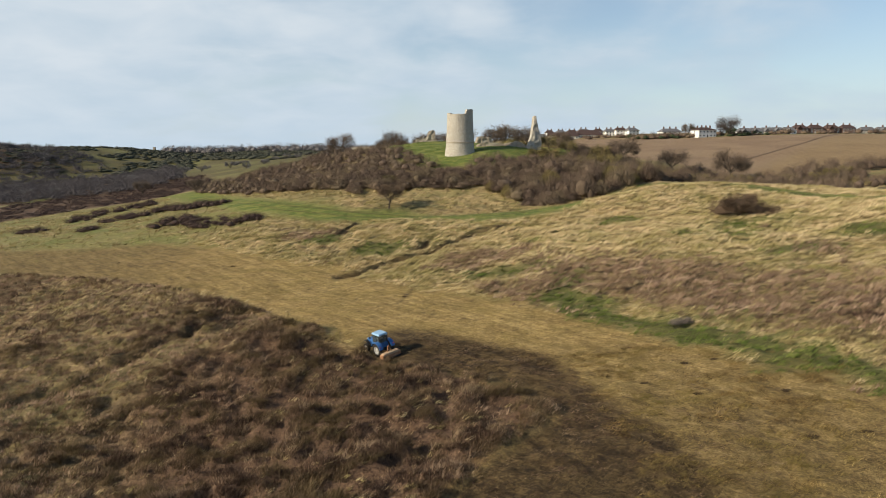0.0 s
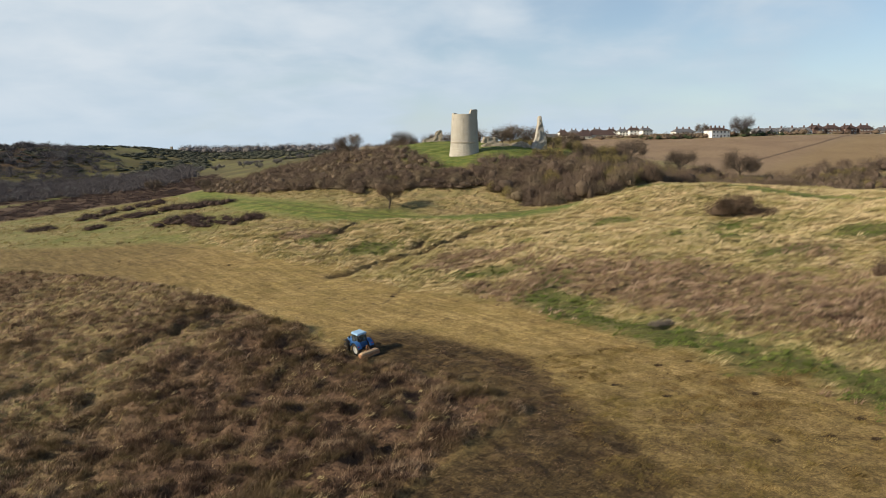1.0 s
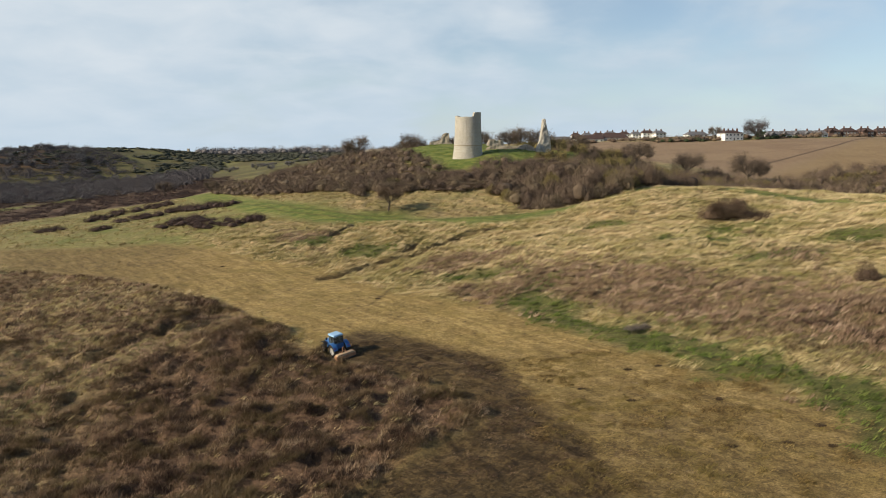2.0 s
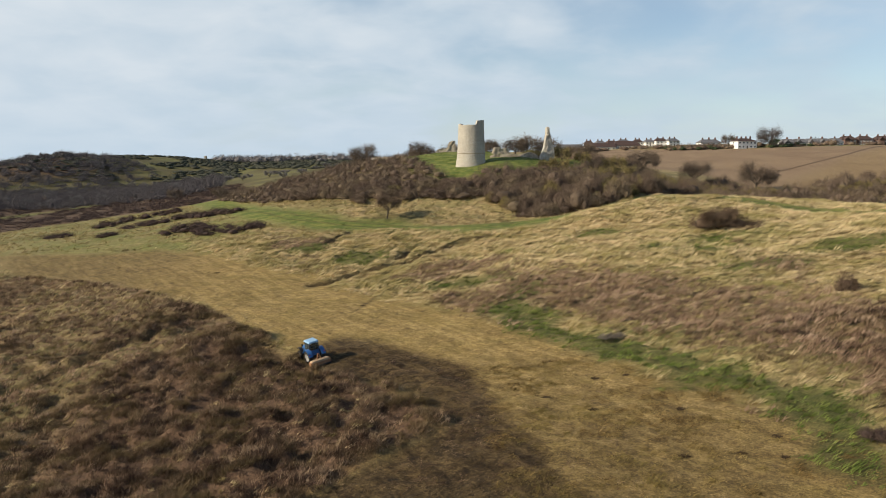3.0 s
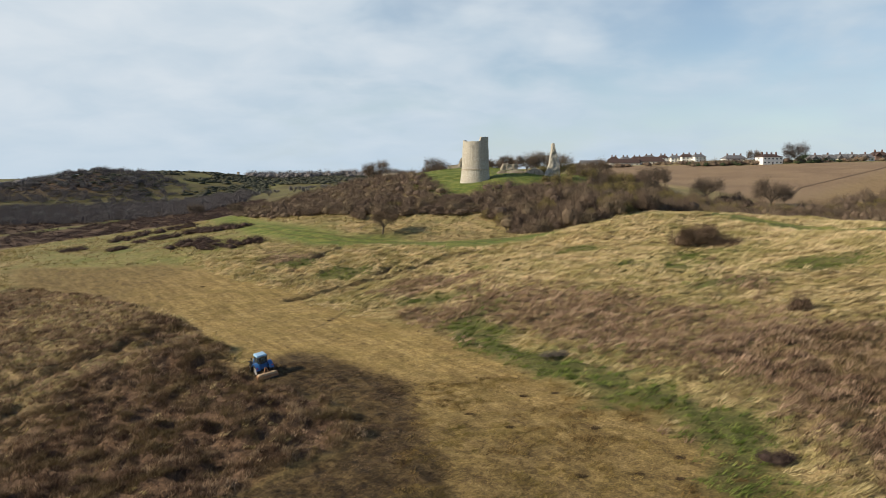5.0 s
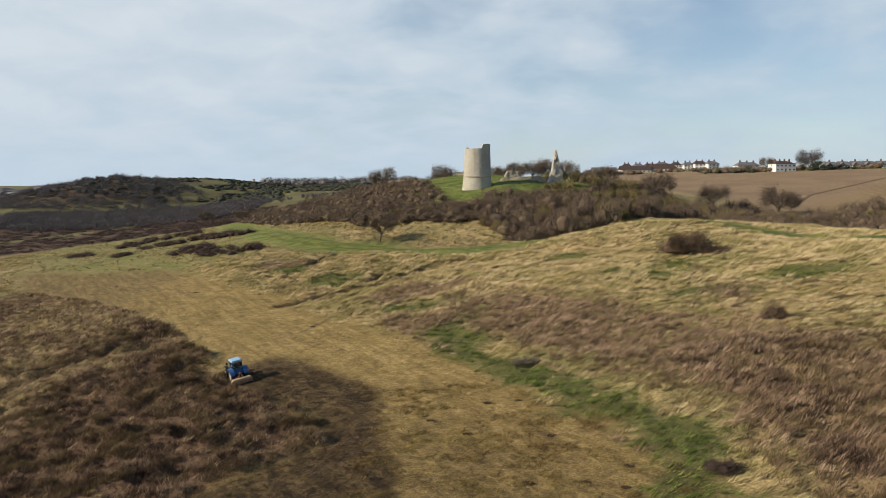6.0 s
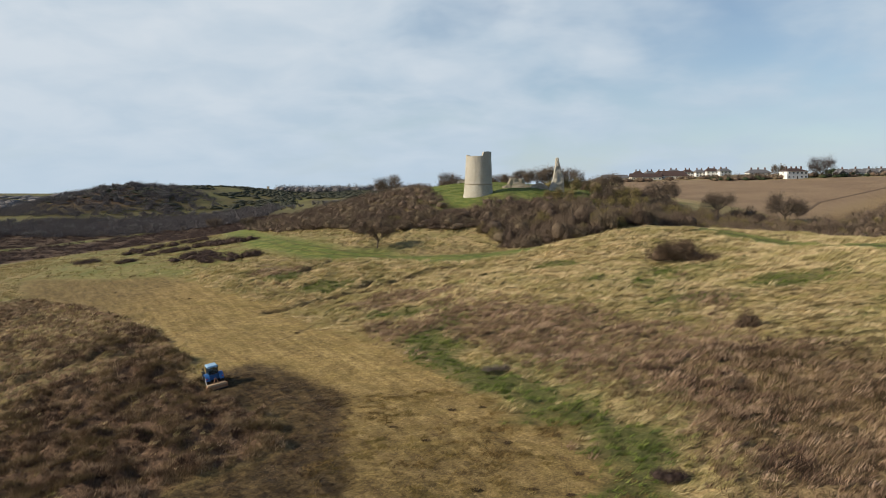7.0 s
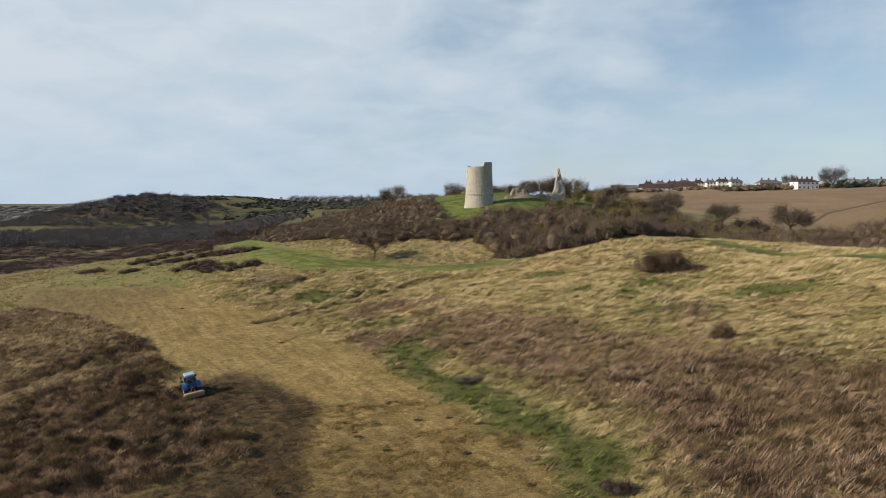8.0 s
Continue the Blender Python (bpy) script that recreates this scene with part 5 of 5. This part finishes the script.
def tractor(x, y, turn):
    """The tractor looks along its own +x; a flail mower hangs on its back."""
    root = tagged(new("tractor"), "blue farm tractor mowing, with pale roof and wheel rims", "tractor")
    up = Vector((ground_at(x - 1, y) - ground_at(x + 1, y), ground_at(x, y - 1) - ground_at(x, y + 1), 2)).normalized()
    at = Matrix.Translation((x, y, ground_at(x, y) + 0.12)) @ Vector((0, 0, 1)).rotation_difference(up).to_matrix().to_4x4() @ pose(0, 0, 0, 0, 0, turn)
    root.matrix_basis = at
    for s in (-1, 1):
        wheel(root, "rear", -0.55, s * 0.95, 0.93, 0.56, M_RIM)
        wheel(root, "front", 2.15, s * 0.92, 0.66, 0.44, M_RIM)
        fender("rear_fender", -0.55, s * 0.98, 1.06, 0.62, 25, 165, M_BLUE, root)
        fender("front_fender", 2.15, s * 0.92, 0.76 - 0.0, 0.44, 50, 150, M_BLACK, root)
    part("chassis", box_mesh("chassis", (3.3, 0.62, 0.6), M_BLACK, (0.85, 0, 0.95), 0.9, bevel=0.05), root)
    part("axle", box_mesh("axle", (0.3, 1.9, 0.26), M_BLACK, (2.15, 0, 0.66), bevel=0.04), root)
    part("axle", box_mesh("axle", (0.4, 1.9, 0.4), M_BLACK, (-0.55, 0, 0.93), bevel=0.05), root)
    hood = part("hood", box_mesh("hood", (2.05, 0.95, 0.78), M_BLUE, (1.75, 0, 1.52), 0.82, bevel=0.10, lean=(-0.12, 0)), root, "blue engine hood")
    part("grille", box_mesh("grille", (0.06, 0.66, 0.5), M_BLACK, (2.78, 0, 1.46), bevel=0.01), hood)
    for s in (-1, 1):
        part("headlight", box_mesh("headlight", (0.06, 0.2, 0.14), M_LAMP, (2.76, s * 0.26, 1.72), bevel=0.01), hood)
    part("exhaust_pipe", box_mesh("exhaust_pipe", (0.11, 0.11, 1.25), M_BLACK, (1.0, -0.52, 2.25), bevel=0.03), root)
    cab = part("cab", box_mesh("cab", (1.55, 1.5, 0.7), M_BLUE, (-0.05, 0, 1.45), 1.02, bevel=0.06), root)
    for px, py in ((0.72, 0.66), (0.72, -0.66), (-0.78, 0.68), (-0.78, -0.68), (-0.15, 0.72), (-0.15, -0.72)):
        part("pillar", box_mesh("pillar", (0.09, 0.09, 1.25), M_BLACK, (px, py, 2.35), lean=(-0.06 if px > 0 else 0.05, 0)), cab)
    part("rear_window", box_mesh("rear_window", (0.03, 1.2, 0.95), M_GLASS, (-0.76, 0, 2.36)), cab)
    part("windscreen", box_mesh("windscreen", (0.03, 1.2, 1.05), M_GLASS, (0.68, 0, 2.33)), cab)
    for s in (-1, 1):
        part("side_window", box_mesh("side_window", (0.78, 0.03, 1.0), M_GLASS, (0.27, s * 0.68, 2.33)), cab)
        part("quarter_window", box_mesh("quarter_window", (0.5, 0.03, 0.9), M_GLASS, (-0.46, s * 0.69, 2.33)), cab)
        part("work_lamp", box_mesh("work_lamp", (0.08, 0.2, 0.13), M_LAMP, (-0.88, s * 0.5, 2.9), bevel=0.01), cab)
        part("tail_lamp", box_mesh("tail_lamp", (0.06, 0.16, 0.22), M_RED, (-1.5, s * 1.1, 1.5), bevel=0.01), root, "red tail lamp")
        part("mirror", box_mesh("mirror", (0.08, 0.2, 0.34), M_BLACK, (0.85, s * 1.05, 2.45), bevel=0.02), root)
        part("step", box_mesh("step", (0.45, 0.25, 0.06), M_BLACK, (0.55, s * 0.72, 0.7)), root)
    part("seat", box_mesh("seat", (0.5, 0.55, 0.75), M_BLACK, (-0.25, 0, 2.0), bevel=0.06), cab)
    part("steering_wheel", box_mesh("steering_wheel", (0.06, 0.42, 0.4), M_BLACK, (0.42, 0, 2.1), bevel=0.02, lean=(-0.15, 0)), cab)
    part("roof", box_mesh("roof", (1.85, 1.6, 0.24), M_BLUE_ROOF, (-0.05, 0, 3.06), 0.86, bevel=0.08), root, "pale blue cab roof")
    part("drawbar", box_mesh("drawbar", (0.9, 0.12, 0.12), M_RUST, (-1.6, 0.3, 0.85), bevel=0.02), root)
    part("drawbar", box_mesh("drawbar", (0.9, 0.12, 0.12), M_RUST, (-1.6, -0.3, 0.85), bevel=0.02), root)

    mower = tagged(new("flail_mower"), "worn orange flail mower hitched behind the tractor", "mower")
    mower.matrix_basis = at @ pose(-2.15, 0, 0)
    part("deck", box_mesh("deck", (0.75, 2.9, 0.28), M_DECK, (0, 0, 0.72), 0.86, bevel=0.05), mower, "dusty flat deck")
    part("rear_flap", box_mesh("rear_flap", (0.06, 2.8, 0.5), M_RUST, (-0.4, 0, 0.42), lean=(0.08, 0)), mower)
    part("front_flap", box_mesh("front_flap", (0.06, 2.8, 0.4), M_RUST, (0.38, 0, 0.42)), mower)
    for s in (-1, 1):
        part("side_plate", box_mesh("side_plate", (0.85, 0.06, 0.62), M_RUST, (0, s * 1.45, 0.42), 0.85), mower)
        part("skid", box_mesh("skid", (0.8, 0.12, 0.06), M_BLACK, (0, s * 1.45, 0.08), bevel=0.01), mower)
        part("hitch_arm", box_mesh("hitch_arm", (0.12, 0.1, 0.8), M_RUST, (0.12, s * 0.35, 1.2), lean=(0.2, -s * 0.3)), mower)
    roller = bmesh.new()
    bmesh.ops.create_cone(roller, cap_ends=True, segments=14, radius1=0.11, radius2=0.11, depth=2.7, matrix=pose(-0.55, 0, 0.12, 90))
    part("roller", bm_mesh("roller", roller, M_BLACK), mower)
    return root


tractor(-8.6, 95.6, 130)

# ---- houses on the far ridge ----
M_RENDER = mottled("white_render", (0.66, 0.65, 0.61), (0.80, 0.79, 0.75), 0.6, 0.8)
M_CREAM = mottled("cream_render", (0.55, 0.51, 0.43), (0.68, 0.64, 0.55), 0.6, 0.8)
M_BRICK = mottled("brown_brick", (0.125, 0.075, 0.06), (0.19, 0.12, 0.095), 1.5, 0.9)
M_TILE = mottled("brown_tile", (0.055, 0.036, 0.032), (0.095, 0.062, 0.052), 1.2, 0.8)
M_SLATE = mottled("grey_slate", (0.10, 0.10, 0.105), (0.18, 0.175, 0.175), 1.2, 0.7)
M_PANE = mottled("window_pane", (0.03, 0.035, 0.04), (0.06, 0.07, 0.08), 2.0, 0.1)
M_FRAME = mottled("white_frame", (0.68, 0.68, 0.66), (0.8, 0.8, 0.78), 3.0, 0.5)
M_DOOR = mottled("dark_door", (0.04, 0.035, 0.04), (0.10, 0.07, 0.06), 2.0, 0.5)


def gable_mesh(name, w, d, z, rise, mat, over=0.4, hip=0.0):
    """A pitched roof with its ridge along x; hip draws the ridge in at both ends."""
    vs = []
    for t in (0.0, -0.22):
        vs += [(-w / 2 - over, -d / 2 - over, z + t), (w / 2 + over, -d / 2 - over, z + t), (w / 2 + over, d / 2 + over, z + t), (-w / 2 - over, d / 2 + over, z + t),
               (-w / 2 - over + hip, 0, z + rise + t), (w / 2 + over - hip, 0, z + rise + t)]
    fs = [(0, 1, 5, 4), (2, 3, 4, 5), (1, 2, 5), (3, 0, 4), (6, 10, 11, 7), (8, 11, 10, 9), (7, 11, 8), (9, 10, 6)]
    fs += [(0, 6, 7, 1), (1, 7, 8, 2), (2, 8, 9, 3), (3, 9, 6, 0)]
    return mesh_of(name, vs, fs, mat)


def house(x, y, turn, w, d, h, rise, wall, roof, label, bays=3, storeys=2, chimneys=2, hip=0.0, gable=False, z=None):
    """A house: walls, roof, chimneys with pots, and framed windows on the front and the ends."""
    root = tagged(new("house"), label, "house", "houses on the ridge")
    root.matrix_basis = pose(x, y, (ground_at(x, y) if z is None else z) - 0.4, 0, 0, turn)
    part("wall", box_mesh("wall", (w, d, h), wall, (0, 0, h / 2)), root)
    if not hip:
        for s in (-1, 1):
            vs = [(s * (w / 2 - 0.01), -d / 2, h - 0.05), (s * (w / 2 - 0.01), d / 2, h - 0.05), (s * (w / 2 - 0.01), 0, h + rise - 0.25),
                  (s * (w / 2 - 0.3), -d / 2, h - 0.05), (s * (w / 2 - 0.3), d / 2, h - 0.05), (s * (w / 2 - 0.3), 0, h + rise - 0.25)]
            part("gable", mesh_of("gable", vs, [(0, 1, 2), (5, 4, 3), (0, 2, 5, 3), (1, 4, 5, 2), (0, 3, 4, 1)], wall), root)
    rf = part("roof", gable_mesh("roof", w, d, h, rise, roof, 0.45, hip), root)
    if gable:
        g = gable_mesh("porch_gable", 4.6, 4.2, h - 0.3, rise * 0.85, roof, 0.3)
        part("porch_gable", g, rf, at=pose(-w * 0.25, -d / 2 - 0.4, 0, 0, 0, 90))
        part("bay", box_mesh("bay", (4.2, 3.4, h - 0.3), wall, (-w * 0.25, -d / 2 - 0.5, (h - 0.3) / 2)), root)
        vs = [(-w * 0.25 - 2.1, -d / 2 - 2.2, h - 0.35), (-w * 0.25 + 2.1, -d / 2 - 2.2, h - 0.35), (-w * 0.25, -d / 2 - 2.2, h + rise * 0.7)]
        part("gable", mesh_of("gable", vs + [(a, b + 0.2, c) for a, b, c in vs], [(0, 1, 2), (5, 4, 3), (0, 2, 5, 3), (1, 4, 5, 2)], wall), root)
    for k in range(chimneys):
        cx = (-0.5 + (k + 0.5) / chimneys) * w * 0.95
        ch = part("chimney", box_mesh("chimney", (1.1, 0.7, 2.0), M_BRICK, (cx, 0, h + rise + 0.2), bevel=0.03), rf)
        for s in (-0.35, 0.35):
            part("pot", box_mesh("pot", (0.28, 0.28, 0.5), M_BRICK, (cx + s, 0, h + rise + 1.43), 0.8), ch)
    gap = w / bays
    for st in range(storeys):
        zc = h / storeys * (st + 0.55)
        for b in range(bays):
            bx = -w / 2 + gap * (b + 0.5)
            if st == 0 and b == bays // 2:
                door = part("door", box_mesh("door", (1.0, 0.14, 2.1), M_DOOR, (bx, -d / 2 - 0.04, 1.2)), root, "dark front door")
                continue
            win = part("window", box_mesh("window", (1.5, 0.12, 1.35), M_FRAME, (bx, -d / 2 - 0.03, zc)), root)
            for s in (-1, 1):
                part("pane", box_mesh("pane", (0.62, 0.06, 1.15), M_PANE, (bx + s * 0.35, -d / 2 - 0.075, zc)), win)
            part("sill", box_mesh("sill", (1.7, 0.2, 0.08), M_FRAME, (bx, -d / 2 - 0.1, zc - 0.72)), win)
        for s in (-1, 1):
            win = part("window", box_mesh("window", (0.12, 1.2, 1.25), M_FRAME, (s * (w / 2 + 0.03), 0.0, zc)), root)
            part("pane", box_mesh("pane", (0.06, 1.0, 1.05), M_PANE, (s * (w / 2 + 0.075), 0.0, zc)), win)
    return root


house(206, 568, 18, 16.5, 10, 5.8, 2.2, M_RENDER, M_TILE, "large white rendered villa with many chimneys", 5, 2, 4, 5.0)
house(188, 596, 10, 17, 9, 4.6, 2.6, M_RENDER, M_SLATE, "white semi-detached houses with tall chimneys", 4, 2, 3, 3.0)
house(131, 648, 5, 24, 12, 3.0, 4.2, M_CREAM, M_TILE, "long low building with a deep brown tiled roof", 6, 1, 0, 4.0)
house(107, 640, 8, 26, 11, 3.0, 3.2, M_CREAM, M_TILE, "long low building with a brown tiled roof", 6, 1, 0)
house(82, 655, 8, 22, 10, 3.0, 2.8, M_CREAM, M_SLATE, "long low grey-roofed building behind scrub", 5, 1, 0)
for i, (x, y, w) in enumerate(((110, 742, 9), (121, 740, 9), (132, 736, 10), (143, 732, 9), (152, 706, 9), (162, 702, 9), (172, 698, 10), (182, 694, 9))):
    house(x, y, 12 + (i * 37) % 13 - 6, w + (i * 5) % 4 - 1, 9, 5.2 - 0.4 * (i % 3), 2.6, M_RENDER, M_SLATE if i % 2 else M_TILE, "white rendered house in a row with chimneys", 3, 2, 2, 2.2)
for i, (x, y) in enumerate(((247, 590), (257, 592), (267, 594), (277, 597), (288, 600))):
    house(x, y, 4, 10, 9, 2.9, 3.0, M_RENDER if i != 2 else M_CREAM, M_SLATE, "white bungalow with a front gable", 3, 1, 1, 1.5, True)
for i, (x, y) in enumerate(((303, 612), (317, 614), (332, 616), (346, 617))):
    house(x, y, 3, 11.5, 9, 4.8, 2.8, M_BRICK, M_TILE, "brown brick house with tiled roof", 4, 2, 2, 2.5, i % 2 == 0)
for i, (x, y) in enumerate(((366, 622), (384, 628), (402, 634), (422, 642), (446, 650), (472, 660))):
    house(x, y, 2, 12, 9, 3.0, 3.0, M_RENDER if i % 2 else M_CREAM, M_TILE if i > 2 else M_SLATE, "white bungalow on the ridge", 3, 1, 1, 1.5, i % 2 == 1)
woods("ridge_scrub", 90, (60, 480, 540, 640), (2.4, 5), (2.5, 6), M_THORN, "leafless brown scrub along the field top", 25, lambda x, y: abs(y - (618 - 0.42 * (x - 80) if x < 200 else 567 + 0.22 * (x - 200))) < 7 and clump(18, 0.42)(x, y), 320, 0.03)
woods("garden_hedge", 60, (60, 200, 600, 690), (2.5, 5), (2, 4.2), M_THORN, "leafless garden hedges between the houses", 21, lambda x, y: abs(y - (660 - 0.45 * (x - 70))) < 14, 300)
woods("garden_evergreens", 40, (240, 480, 600, 680), (2.5, 4.5), (3, 8), M_EVERGREEN, "dark evergreen garden trees and hedges", 22, lambda x, y: y > 606 + 0.18 * (x - 240))
woods("garden_scrub", 34, (150, 200, 566, 590), (2.5, 4.5), (3, 6), M_THORN, "leafless brown garden scrub beside the villa", 24, None, 320, 0.03)
woods("villa_hedge", 26, (150, 260, 556, 600), (2.5, 4), (2.5, 5), M_EVERGREEN, "dark evergreen hedge round the villa", 23, lambda x, y: abs(x - 206) > 10 and abs(y - 566 - 0.2 * abs(x - 206)) < 9)

# trodden path across the ploughed field
M_TROD = mottled("trodden_path", (0.115, 0.075, 0.045), (0.165, 0.112, 0.066), 0.4)
vs, fs = [], []
for (ax, ay), (bx, by) in zip(FIELD_PATH, FIELD_PATH[1:]):
    for k in range(12):
        x, y = ax + (bx - ax) * k / 12, ay + (by - ay) * k / 12
        w = 1.0 + 0.9 * noise.noise(Vector((x * 0.1, y * 0.1, 2.0)))
        ux, uy = (by - ay) / math.hypot(bx - ax, by - ay), -(bx - ax) / math.hypot(bx - ax, by - ay)
        for side, dz in ((-1, -0.4), (-0.7, 0.12), (0.7, 0.12), (1, -0.4)):
            vs.append((x + side * w * ux, y + side * w * uy, ground_at(x + side * w * ux, y + side * w * uy) + dz))
for i in range(len(vs) // 4 - 1):
    for k in range(3):
        a = 4 * i + k
        fs.append((a, a + 1, a + 5, a + 4))
tagged(new("field_path", mesh_of("field_path", vs, fs, M_TROD)), "narrow trodden path crossing the ploughed field", "path", kind="structure")
